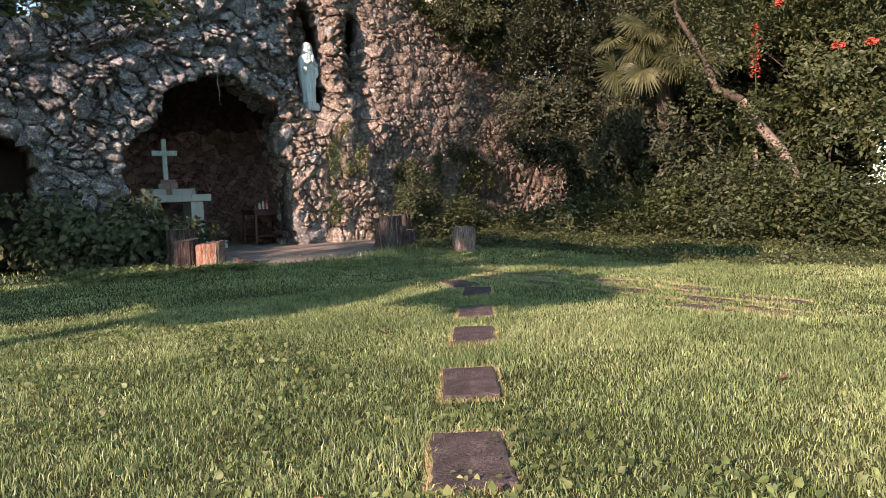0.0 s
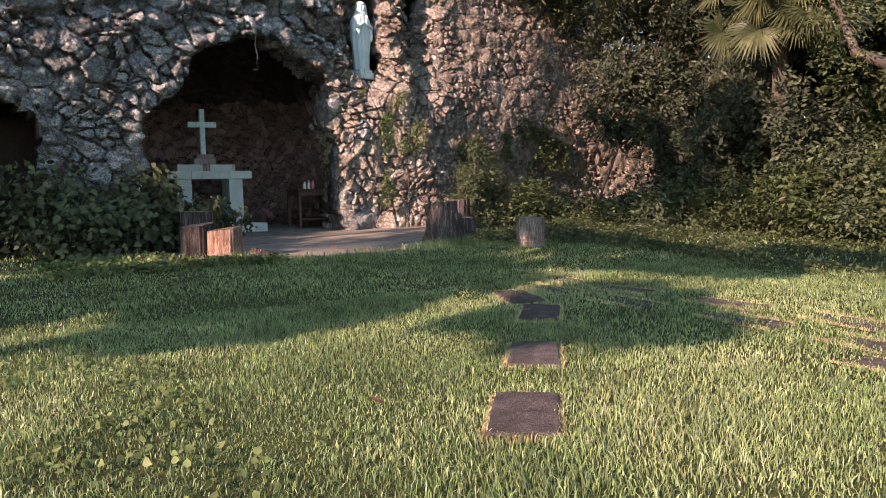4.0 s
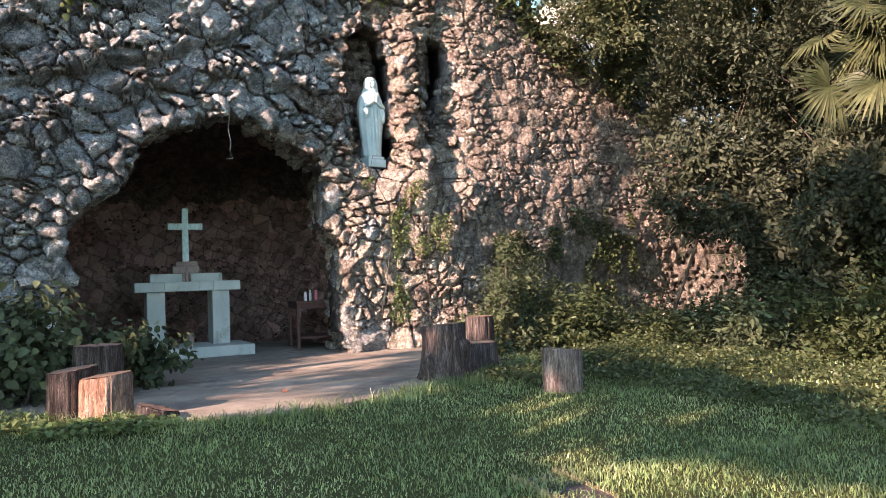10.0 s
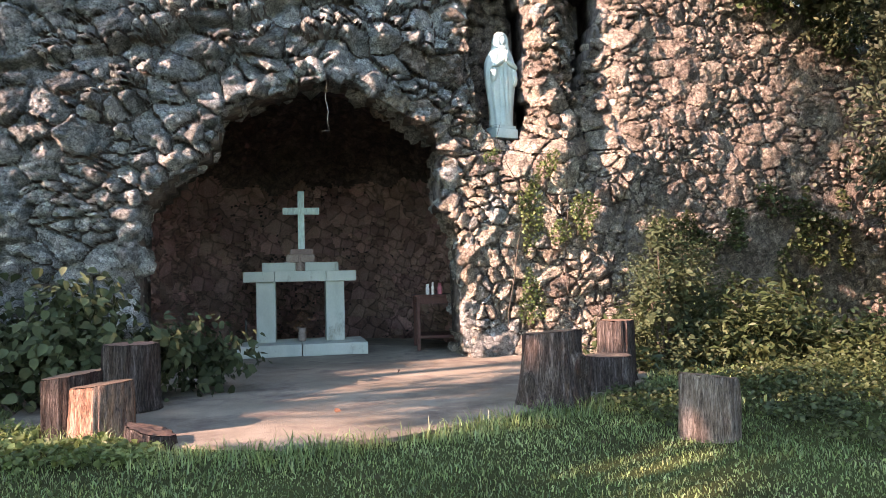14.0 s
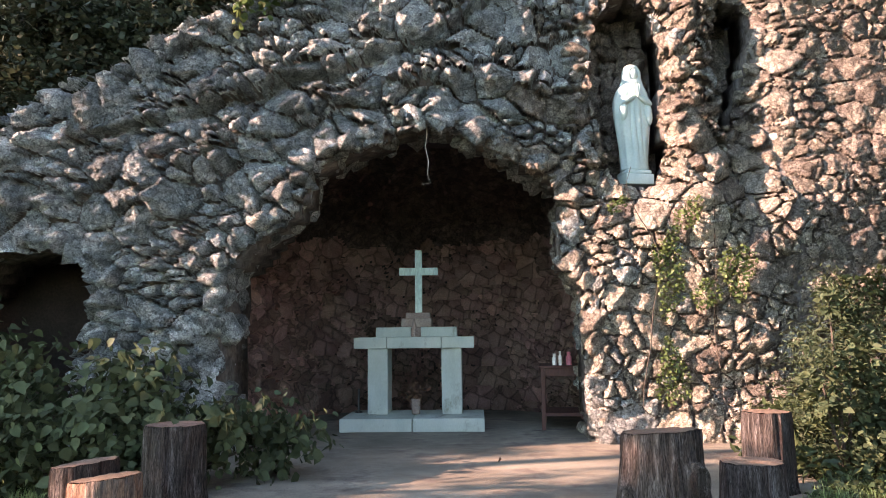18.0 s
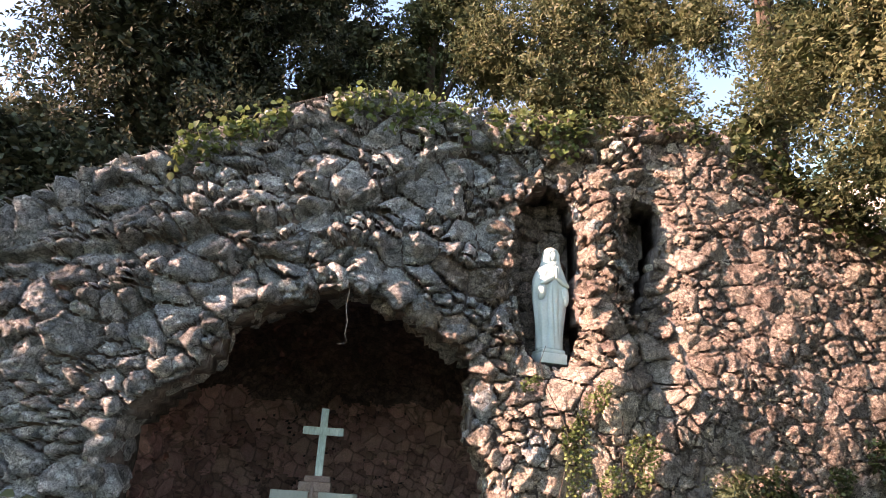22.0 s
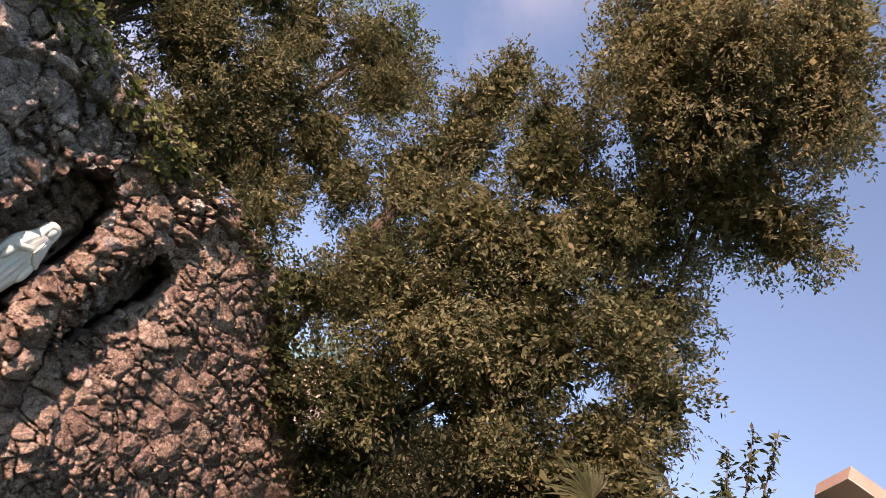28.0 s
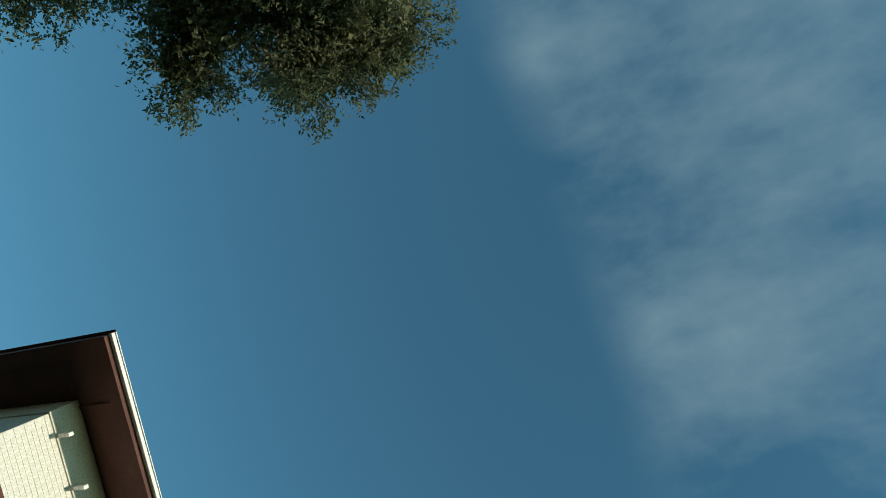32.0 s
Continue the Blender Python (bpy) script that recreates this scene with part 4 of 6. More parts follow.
# coping of loose boulders along the ridge
for x in np.arange(-8.6, 17, 0.27):
    s = rng.uniform(0.12, 0.23)
    z = float(ridge(x)) + rng.uniform(-0.30, -0.12)
    for dy in (0.05, 0.35, 0.6):
        spots.append((x + rng.uniform(-0.08, 0.08), float(front(x, z)) + dy, z - 0.05 * dy, s * 1.15, s, s * 0.85, 0, tone_at(x, z)))
# niche backs
for poly in (NICHE, SLOT):
    xs, zs2 = [p[0] for p in poly], [p[1] for p in poly]
    for x in np.arange(min(xs), max(xs), 0.2):
        for z in np.arange(min(zs2), max(zs2), 0.2):
            spots.append((x, float(front(x, z)) + 0.75, z, 0.16, 0.12, 0.15, 0, 1))


def nearness(s):
    return math.hypot((s[0] - 1.6) / 1.5, s[2] - 2.2)


spots.sort(key=nearness)
place_rocks(spots, 150, wall, STONES, FACING)

# rubble of the cave's back wall, from jamb to jamb
CAVE_U = np.linspace(0.0, 1.0, 400)
CAVE_PLAN = np.array([cave_point(u, 1.0)[:2] for u in CAVE_U])
CAVE_S = np.concatenate([[0], np.cumsum(np.hypot(*np.diff(CAVE_PLAN, axis=0).T))])


def cave_relief(s, z):
    h, num = crags(s, z, 0.34, 0.23, 51, 0.8, 0.9, 0.08, 0.8, 0.03, 0.0005)
    h = h + 0.06
    k = np.sqrt(np.clip(1 - (np.clip(z - 2.4, 0, 1.5) / 1.55) ** 2, 0, 1))
    x, y = np.interp(s, CAVE_S, CAVE_PLAN[:, 0]), np.interp(s, CAVE_S, CAVE_PLAN[:, 1])
    x, y = CAVE_C[0] + (x - CAVE_C[0]) * (0.35 + 0.65 * k), CAVE_C[1] + 0.15 + (y - CAVE_C[1] - 0.15) * k
    dx, dy = x - CAVE_C[0], y - (CAVE_C[1] + 1.6)
    d = np.hypot(dx, dy) + 1e-6
    return np.stack([x - dx / d * h, y - dy / d * h, z + 0.01 * field_noise(s, z, 30, 4)], -1), num


cave_relief.depth = lambda c: np.array((c[0] - CAVE_C[0], c[1] - CAVE_C[1] - 1.6, 0)) * 0.05
ga, gb = np.meshgrid(np.arange(0.05, CAVE_S[-1] - 0.05, 0.034), np.arange(-0.05, 3.85, 0.034))
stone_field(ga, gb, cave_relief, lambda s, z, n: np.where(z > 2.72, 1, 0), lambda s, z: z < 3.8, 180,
            lambda s, z: abs(s - CAVE_S[-1] / 2) / 2 + abs(z - 1.2), wall_cave, (M["cave_stone"], M["vault_stone"]), (M["cave_mass"], M["vault_mass"]))

# ---- stumps ----


def stump(at, radius, height, seed, mat, label, group="log stools", lean=0.0, knot=False, slope=(0.0, 0.0), belly=0.07):
    ob = thing("log_stool", label, "log stool", at, 0, group)
    bm = bmesh.new()
    sides, levels = 96, 14
    rings = []
    for k in range(levels + 1):
        z = height * k / levels
        ring = []
        for s in range(sides):
            a = 2 * math.pi * s / sides
            c = Vector((math.cos(a), math.sin(a), 0))
            r = radius * (1 + belly * noise.noise(c * 1.3 + Vector((seed * 3.7, 0, z * 2.2))) + 0.045 * noise.noise(c * 6 + Vector((seed, 3, z * 0.8))) + 0.03 * noise.noise(c * 14 + Vector((seed, 7, z * 1.5))) - 0.12 * max(0, noise.noise(c * 9 + Vector((seed, 11, z * 0.9)))) ** 0.7 - 0.05 * max(0, noise.noise(c * 22 + Vector((seed, 13, z * 1.3)))))
            r *= 1 + (0.24 * math.exp(-z / 0.16) + 0.10 * noise.noise(c * 2.4 + Vector((seed, 4, z * 3))) if knot else 0.10 * math.exp(-z / 0.06))
            if knot:
                for ka, kz, kr, kd in ((-0.95, 0.55, 0.30, 0.14), (-2.75, 0.32, 0.35, 0.2), (-0.5, 0.2, 0.3, 0.1)):
                    d = math.hypot((a - kr * 0) % (2 * math.pi) - (ka % (2 * math.pi)), (z / height - kz) * 2.2)
                    r += radius * kd * math.exp(-((d / 0.32) ** 2)) - radius * 0.08 * math.exp(-((d / 0.12) ** 2))
            if k == levels:
                r *= 0.975
            ring.append(bm.verts.new((c.x * r + lean * z, c.y * r, z - (0.012 if k == levels - 1 else 0) + (c.x * slope[0] + c.y * slope[1]) * radius * z / height + 0.012 * noise.noise(c * 3 + Vector((seed, 1, 1))) * (k == levels))))
        rings.append(ring)
    for a, b in zip(rings, rings[1:]):
        for s in range(sides):
            bm.faces.new((a[s], a[(s + 1) % sides], b[(s + 1) % sides], b[s]))
    bm.faces.new(rings[0][::-1])
    part("bark", bm, mat, ob, smooth=True)
    tb = bmesh.new()
    last = None
    for frac in (0.985, 0.8, 0.55, 0.3, 0.1):
        ring = []
        for s in range(sides):
            a = 2 * math.pi * s / sides
            c = Vector((math.cos(a), math.sin(a), 0))
            r = radius * 0.965 * frac * (1 + belly * noise.noise(c * 1.3 + Vector((seed * 3.7, 0, height * 2.2))) + 0.045 * noise.noise(c * 6 + Vector((seed, 3, height * 0.8))) - 0.12 * max(0, noise.noise(c * 9 + Vector((seed, 11, height * 0.9)))) ** 0.7)
            ring.append(tb.verts.new((c.x * r + lean * height, c.y * r, height + 0.004 + (c.x * slope[0] + c.y * slope[1]) * radius * frac + 0.006 * noise.noise(c * 4 * frac + Vector((seed, 5, frac))))))
        if last:
            for s in range(sides):
                tb.faces.new((last[s], last[(s + 1) % sides], ring[(s + 1) % sides], ring[s]))
        last = ring
    tb.faces.new(last)
    part("sawn_top", tb, M["cut"], ob)
    if knot:
        for ka, kz, kr in ((-0.95, 0.55, 0.075), (-2.6, 0.34, 0.06), (-0.75, 0.16, 0.05)):
            kb = bmesh.new()
            out = Vector((math.cos(ka), math.sin(ka), 0))
            side = Vector((-out.y, out.x, 0))
            rings = []
            for q, lift in ((1.25, -0.03), (1.0, 0.02), (0.8, 0.028), (0.62, 0.008), (0.45, 0.02), (0.25, 0.012)):
                ring = []
                for s in range(22):
                    a = 2 * math.pi * s / 22
                    rr = kr * q * (1 + 0.16 * noise.noise(Vector((math.cos(a), math.sin(a), seed + q))))
                    ring.append(kb.verts.new(out * (radius * 1.06 + lift) + side * math.cos(a) * rr + Vector((0, 0, kz * height + math.sin(a) * rr * 1.2))))
                rings.append(ring)
            for a, b in zip(rings, rings[1:]):
                for s in range(22):
                    kb.faces.new((a[s], a[(s + 1) % 22], b[(s + 1) % 22], b[s]))
            kb.faces.new(rings[-1])
            part("knot", kb, mat, ob, "round scarred knot", smooth=True)
    return ob


stump((-1.39, -5.30, -0.03), 0.205, 0.385, 1, M["bark_red"], "reddish peeled log stool on the platform's edge", slope=(0.1, -0.03))
stump((-1.65, -5.05, -0.02), 0.20, 0.42, 2, M["bark"], "dark weathered log stool beside the bush", slope=(0.12, 0.0))
stump((-1.42, -4.22, 0.0), 0.225, 0.54, 3, M["bark"], "tall dark weathered log stool beside the bush")
stump((-1.02, -5.64, -0.04), 0.16, 0.13, 4, M["bark"], "low broken log lying in the grass", slope=(-0.25, 0.0), belly=0.2)
stump((1.97, -4.99, 0.0), 0.262, 0.57, 5, M["bark"], "large knotted grey log stool on the concrete", knot=True, slope=(0.05, -0.06), belly=0.18)
stump((2.70, -4.48, 0.0), 0.215, 0.30, 6, M["bark"], "short dark log stool with a fresh sawn top")
stump((3.02, -3.95, 0.0), 0.18, 0.58, 7, M["bark"], "tall narrow log stool before the shrubs")
stump((2.53, -6.35, -0.06), 0.195, 0.42, 8, M["bark_pale"], "pale bleached log stool standing in the grass", slope=(-0.12, -0.05), belly=0.12)

# ---- side table and small altar things ----
table = thing("side_table", "dark red wooden side table in the cave", "table", (2.12, 0.08, 0.0), -6)
part("tabletop", box((-0.46, -0.46, 0.77), (0.34, 0.46, 0.80), 0.008), M["wood_dark"], table)
for x in (-0.41, 0.29):
    for y in (-0.41, 0.41):
        part("leg", box((x - 0.025, y - 0.025, 0), (x + 0.025, y + 0.025, 0.77), 0.005), M["wood_dark"], table)
for y in (-0.41, 0.41):
    part("apron", box((-0.385, y - 0.012, 0.67), (0.265, y + 0.012, 0.768), 0.004), M["wood_dark"], table)
for x in (-0.41, 0.29):
    part("apron", box((x - 0.012, -0.385, 0.67), (x + 0.012, 0.385, 0.768), 0.004), M["wood_dark"], table)
part("shelf", box((-0.39, -0.40, 0.17), (0.27, 0.40, 0.21), 0.005), M["wood_dark"], table)


def bottle(at, r, h, mat, label, cat="candle"):
    ob = thing("candle", label, cat, at, group="candles on the side table")
    part("body", lathe([(r, 0), (r * 1.03, h * 0.05), (r, h * 0.62), (r * 0.55, h * 0.75), (r * 0.6, h * 0.8)], 16), mat, ob, smooth=True)
    part("cap", lathe([(r * 0.7, h * 0.8), (r * 0.72, h * 0.98), (r * 0.5, h)], 16), mat, ob, smooth=True)
    return ob


bottle((1.83, -0.18, 0.80), 0.028, 0.15, M["white"], "white votive candle on the side table")
bottle((1.90, -0.22, 0.80), 0.022, 0.18, M["white"], "slim white candle on the side table")
bottle((2.02, -0.15, 0.80), 0.036, 0.17, M["pink"], "pink plastic votive candle on the side table")
fig = thing("figurine", "small pinkish candle standing on the altar slab", "candle", (-0.005, 0.16, 1.18))
part("body", lathe([(0.030, 0), (0.028, 0.02), (0.024, 0.10), (0.026, 0.15), (0.015, 0.21), (0.004, 0.25)], 14), M["brick"], fig, smooth=True)
vase = thing("flower_vase", "clay vase of dried flowers under the altar", "vase", (0.02, 0.1, 0.165))
part("pot", lathe([(0.05, 0), (0.055, 0.02), (0.06, 0.18), (0.068, 0.2), (0.06, 0.2)], 16), M["brick"], vase, smooth=True)
rod = thing("candle_stand", "thin dull metal candle stand beside the altar", "candle stand", (-0.78, 0.35, 0.165))
part("pole", tube([(0, 0, 0), (0, 0, 0.32)], [0.018, 0.016], 10), M["metal"], rod)
part("foot", lathe([(0.05, 0), (0.05, 0.012), (0.02, 0.02)], 14), M["metal"], rod)

# ---- pavers in the lawn ----
PAVERS = [(-3.73, -13.53, 38), (-3.01, -12.72, 40), (-2.16, -11.80, 42), (-1.39, -10.97, 42), (-0.51, -10.02, 44), (-0.20, -9.38, 20),
          (0.74, -8.78, 2), (0.30, -9.20, -3), (0.76, -9.70, -3), (0.30, -10.10, 2), (0.83, -10.65, -4), (0.37, -11.10, 2), (0.88, -11.55, 4),
          (0.31, -12.0, 6), (-0.13, -12.36, 4), (0.02, -12.78, 12), (0.6, -12.5, 4)]
for k, (x, y, a) in enumerate(PAVERS):
    bmp = box((-0.14, -0.28, -0.03), (0.14, 0.28, 0.016), 0.012, 0.010, k)
    z = float(ground_height(x, y)) - (0.022 if k > 5 else 0.0)
    ob = tagged(new("paving_slab", mesh_of("paving_slab", bmp, M["paver"])), "dark grey paving slab sunk into the lawn", "paving slab", "paving slabs in the lawn")
    ob.matrix_basis = pose(x, y, z, 0, 0, -a)

# ---- foliage ----


def leaf_mesh(name, spots, size, mat, seed, aspect=0.45, fold=0.25, droop=0.3, broad=False, outward=False, dirs=None):
    """spots (n, 3): a folded diamond leaf at each."""
    r = np.random.default_rng(seed)
    n = len(spots)
    s = size * r.uniform(0.6, 1.3, n)
    d = r.normal(size=(n, 3))
    d[:, 2] = d[:, 2] * 0.6 - droop
    if dirs is not None:
        d = dirs + d * 0.3
    d /= np.linalg.norm(d, axis=1)[:, None]
    up = r.normal(size=(n, 3)) * 0.7 + (0, 0, 1.0)
    if outward:
        out = spots - spots.mean(0)
        out /= np.linalg.norm(out, axis=1)[:, None] + 1e-9
        up = out * 1.1 + r.normal(size=(n, 3)) * 0.45 + (0, 0, 0.7)
    w = np.cross(d, up)
    w /= np.linalg.norm(w, axis=1)[:, None] + 1e-9
    nn = np.cross(w, d)
    s = s[:, None]
    a = spots
    tip = spots + d * s
    mid = spots + d * s * 0.45
    l = mid + w * s * aspect * 0.5 + nn * s * fold * 0.3
    rr = mid - w * s * aspect * 0.5 + nn * s * fold * 0.3
    if broad:
        # a heart-shaped leaf: two rounded halves folded along the midrib
        k, lift = s * aspect * 0.5, nn * s * fold * 0.3
        l0, r0 = spots + d * s * 0.12 + w * k * 0.9 + lift, spots + d * s * 0.12 - w * k * 0.9 + lift
        l1, r1 = spots + d * s * 0.5 + w * k + lift, spots + d * s * 0.5 - w * k + lift
        tip = tip - nn * s * 0.12
        v = np.stack([a, l0, l1, tip, r1, r0], 1).reshape(-1, 3)
        b = np.arange(n)[:, None] * 6
        f = np.concatenate([b + (0, 1, 2), b + (0, 2, 3), b + (0, 3, 4), b + (0, 4, 5)], 1).reshape(-1, 3)
        return array_mesh(name, v, f, mat)
    v = np.stack([a, l, tip, rr], 1).reshape(-1, 3)
    b = np.arange(n)[:, None] * 4
    f = np.concatenate([b + (0, 1, 2), b + (0, 2, 3)], 1).reshape(-1, 3)
    return array_mesh(name, v, f, mat)


def blob_spots(blobs, density, clump, per, seed, shell=0.35):
    """Leaf bases in clumps on the shells of ellipsoids (x, y, z, rx, ry, rz)."""
    r = np.random.default_rng(seed)
    out = []
    lumps = []
    for q in blobs:
        lumps.append(q)
        for _ in range(7):
            d = r.normal(size=3)
            d /= np.linalg.norm(d)
            k = r.uniform(0.22, 0.5)
            lumps.append((q[0] + d[0] * q[3] * 0.86, q[1] + d[1] * q[4] * 0.86, q[2] + d[2] * q[5] * 0.86, q[3] * k, q[4] * k, q[5] * k))
    for k0, (bx, by, bz, rx, ry, rz) in enumerate(lumps):
        area = 4 * math.pi * ((rx * ry) ** 1.6 / 3 + (rx * rz) ** 1.6 / 3 + (ry * rz) ** 1.6 / 3) ** (1 / 1.6)
        count = max(4, int(area * density * (0.26 if k0 % 8 == 0 else 0.74)))
        d = r.normal(size=(count, 3))
        d /= np.linalg.norm(d, axis=1)[:, None]
        rad = 1 - shell * r.uniform(0, 1, count) ** 1.5
        bump = np.array([noise.noise(Vector(q * 2.3 + seed)) for q in d])
        c = np.array((bx, by, bz)) + d * (rx, ry, rz) * (rad * (1 + 0.34 * bump))[:, None]
        p = np.repeat(c, per, 0) + np.clip(r.normal(size=(count * per, 3)), -1.7, 1.7) * clump
        out.append(p)
    return np.concatenate(out)


def sprays(blobs, density, length, per, seed):
    """Leaf bases and ways along short twigs that point outwards from the lumps of a crown."""
    r = np.random.default_rng(seed)
    c = blob_spots(blobs, density, 0.02, 1, seed, 0.45)
    mid = np.array([q[:3] for q in blobs])
    near = np.argmin(((c[:, None, :] - mid[None]) ** 2).sum(-1), 1)
    out = c - mid[near]
    out /= np.linalg.norm(out, axis=1)[:, None] + 1e-9
    way = out + r.normal(size=c.shape) * 0.55 + (0, 0, -0.1)
    way /= np.linalg.norm(way, axis=1)[:, None]
    n = len(c)
    u = np.tile(np.linspace(-0.45, 0.55, per), n)[:, None]
    base, dirs = np.repeat(c, per, 0), np.repeat(way, per, 0)
    side = np.cross(dirs, np.repeat(r.normal(size=c.shape), per, 0))
    side /= np.linalg.norm(side, axis=1)[:, None] + 1e-9
    sign = np.tile(np.where(np.arange(per) % 2, 1.0, -1.0), n)[:, None]
    size_of = np.repeat(r.uniform(0.6, 1.3, n), per)[:, None]
    return base + dirs * u * length * size_of + r.normal(size=base.shape) * 0.025, dirs * 0.8 + side * sign * 0.8


def core_spots(blobs, seed, per_area=26):
    """Bases of larger inner leaves that close the crown."""
    r = np.random.default_rng(seed)
    out = []
    for bx, by, bz, rx, ry, rz in blobs:
        n = int(per_area * 4 * math.pi * (rx * ry * rz) ** (2 / 3))
        d = r.normal(size=(n, 3))
        d /= np.linalg.norm(d, axis=1)[:, None]
        out.append(np.array((bx, by, bz)) + d * (rx, ry, rz) * r.uniform(0.25, 0.62, n)[:, None])
    return np.concatenate(out)


def tree(name, base, blobs, mat, label, seed, density=5, clump=0.16, per=14, size=0.11, trunk_r=0.18, category="tree", limbs=6, trunk_mat="trunk", aspect=0.45, knees=(), core=0.14):
    ob = thing(name, label, category, base)
    b0 = Vector(base)
    local = [(x - b0.x, y - b0.y, z - b0.z, rx, ry, rz) for x, y, z, rx, ry, rz in blobs]
    top = max(local, key=lambda q: q[2])
    mid = Vector((sum(q[0] for q in local) / len(local), sum(q[1] for q in local) / len(local), sum(q[2] for q in local) / len(local)))
    pts = [Vector((0, 0, -0.1)), mid * 0.3 + Vector((0.1, 0.05, 0)), mid * 0.65, mid, Vector(top[:3])]
    for k, q in enumerate(knees):
        pts[k + 1] = Vector(q) - b0
    part("trunk", tube(pts, [trunk_r, trunk_r * 0.85, trunk_r * 0.65, trunk_r * 0.45, trunk_r * 0.12], 10, 0.3, seed), M[trunk_mat], ob, smooth=True)
    for k, q in enumerate(local[:limbs]):
        st = pts[2] * 0.6 + pts[3] * 0.4 if k % 2 else pts[2]
        en = Vector(q[:3])
        part("limb", tube([st, st * 0.5 + en * 0.5 + Vector((0, 0, 0.15)), en], [trunk_r * 0.42, trunk_r * 0.28, trunk_r * 0.08], 7, 0.3, seed + k), M[trunk_mat], ob, smooth=True)
    sp, way = sprays(local, density, clump * 3.2, per, seed)
    part("crown", leaf_mesh("crown", sp, size, M[mat], seed + 1, aspect, outward=True, dirs=way), None, ob)
    part("inner_foliage", leaf_mesh("inner_foliage", core_spots(local, seed + 2, 90 if trunk_r > 0.05 else 50), core, M[mat], seed + 3, 0.6), None, ob)
    return ob


def shrub(name, base, blobs, mat, label, seed, category="shrub", density=14, clump=0.07, per=10, size=0.08, aspect=0.5, stems=5, broad=False):
    ob = thing(name, label, category, base)
    b0 = Vector(base)
    local = [(x - b0.x, y - b0.y, z - b0.z, rx, ry, rz) for x, y, z, rx, ry, rz in blobs]
    for k, q in enumerate(local[:stems]):
        part("stem", tube([(q[0] * 0.2, q[1] * 0.2, -0.05), (q[0] * 0.6, q[1] * 0.6, q[2] * 0.5), q[:3]], [0.02, 0.015, 0.006], 6, 0.2, k), M["trunk"], ob)
    part("foliage", leaf_mesh("foliage", blob_spots(local, density, clump, per, seed, 0.5), size, M[mat], seed + 1, aspect, broad=broad, outward=broad, droop=0.8 if broad else 0.3), None, ob)
    part("inner_foliage", leaf_mesh("inner_foliage", core_spots(local, seed + 2, 90), 0.11, M[mat], seed + 3, 0.6), None, ob)
    return ob

# ---- trees behind and beside the wall ----
TREE = dict(density=27, per=14, size=0.088, clump=0.13, core=0.165)
tree("tree", (-4.2, 4.0, 0), [(-4.5, 2.4, 8.7, 1.7, 1.6, 1.7), (-2.9, 3.1, 9.1, 1.7, 1.7, 1.7), (-4.8, 2.2, 9.8, 1.8, 1.8, 1.6), (-2.6, 2.5, 10.4, 1.8, 1.9, 1.9), (-3.9, 2.9, 7.0, 1.9, 1.9, 1.9), (-1.4, 3.2, 10.9, 1.3, 1.3, 1.4),
     (-5.4, 2.2, 6.6, 1.4, 1.5, 1.4), (-1.9, 2.9, 7.6, 1.6, 1.5, 1.6), (-3.2, 2.0, 5.2, 1.6, 1.2, 1.2), (-1.4, 2.2, 6.4, 1.3, 1.2, 1.1), (-0.8, 3.1, 8.6, 1.2, 1.2, 1.4), (-6.4, 2.3, 6.7, 0.8, 0.8, 0.8), (-6.9, 2.4, 5.9, 0.6, 0.6, 0.7), (-0.75, 2.8, 11.9, 0.55, 0.5, 0.9), (-0.3, 2.8, 11.2, 0.45, 0.4, 0.6), (-0.2, 2.6, 9.7, 0.7, 0.6, 0.8)], "leaf_shaded", "dense dark green tree behind the grotto wall", 21, density=16, per=16, size=0.11, clump=0.16, trunk_r=0.2, core=0.2)
tree("tree", (1.2, 4.8, 0), [(0.9, 3.7, 9.9, 1.0, 1.1, 1.3), (0.6, 3.6, 8.4, 1.3, 1.2, 1.3), (1.6, 2.7, 11.2, 0.8, 0.8, 0.9), (2.0, 2.4, 9.9, 1.0, 1.0, 1.1), (1.4, 2.6, 7.6, 1.3, 1.1, 1.0), (1.25, 2.7, 12.3, 0.32, 0.32, 0.5), (1.2, 2.7, 13.0, 0.22, 0.22, 0.35), (0.0, 3.0, 7.2, 1.1, 1.0, 0.9), (1.05, 2.6, 10.5, 0.65, 0.6, 0.7), (0.45, 2.5, 9.4, 0.7, 0.6, 0.7), (2.3, 2.6, 11.6, 0.7, 0.6, 0.8)],
     "leaf_dark", "dark green tree with a slender leading shoot", 22, density=16, per=16, size=0.10, clump=0.15, core=0.2)
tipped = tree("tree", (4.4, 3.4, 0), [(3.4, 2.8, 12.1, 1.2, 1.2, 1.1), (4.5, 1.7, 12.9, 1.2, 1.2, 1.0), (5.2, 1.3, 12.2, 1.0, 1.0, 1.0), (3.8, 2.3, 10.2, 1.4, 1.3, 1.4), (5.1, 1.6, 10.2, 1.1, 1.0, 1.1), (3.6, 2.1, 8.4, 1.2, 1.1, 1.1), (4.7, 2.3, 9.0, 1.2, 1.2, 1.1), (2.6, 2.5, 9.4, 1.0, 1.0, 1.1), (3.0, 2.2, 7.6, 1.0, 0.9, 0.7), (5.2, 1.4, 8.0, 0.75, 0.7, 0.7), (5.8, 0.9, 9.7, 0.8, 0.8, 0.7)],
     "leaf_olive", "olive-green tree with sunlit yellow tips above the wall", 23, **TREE)
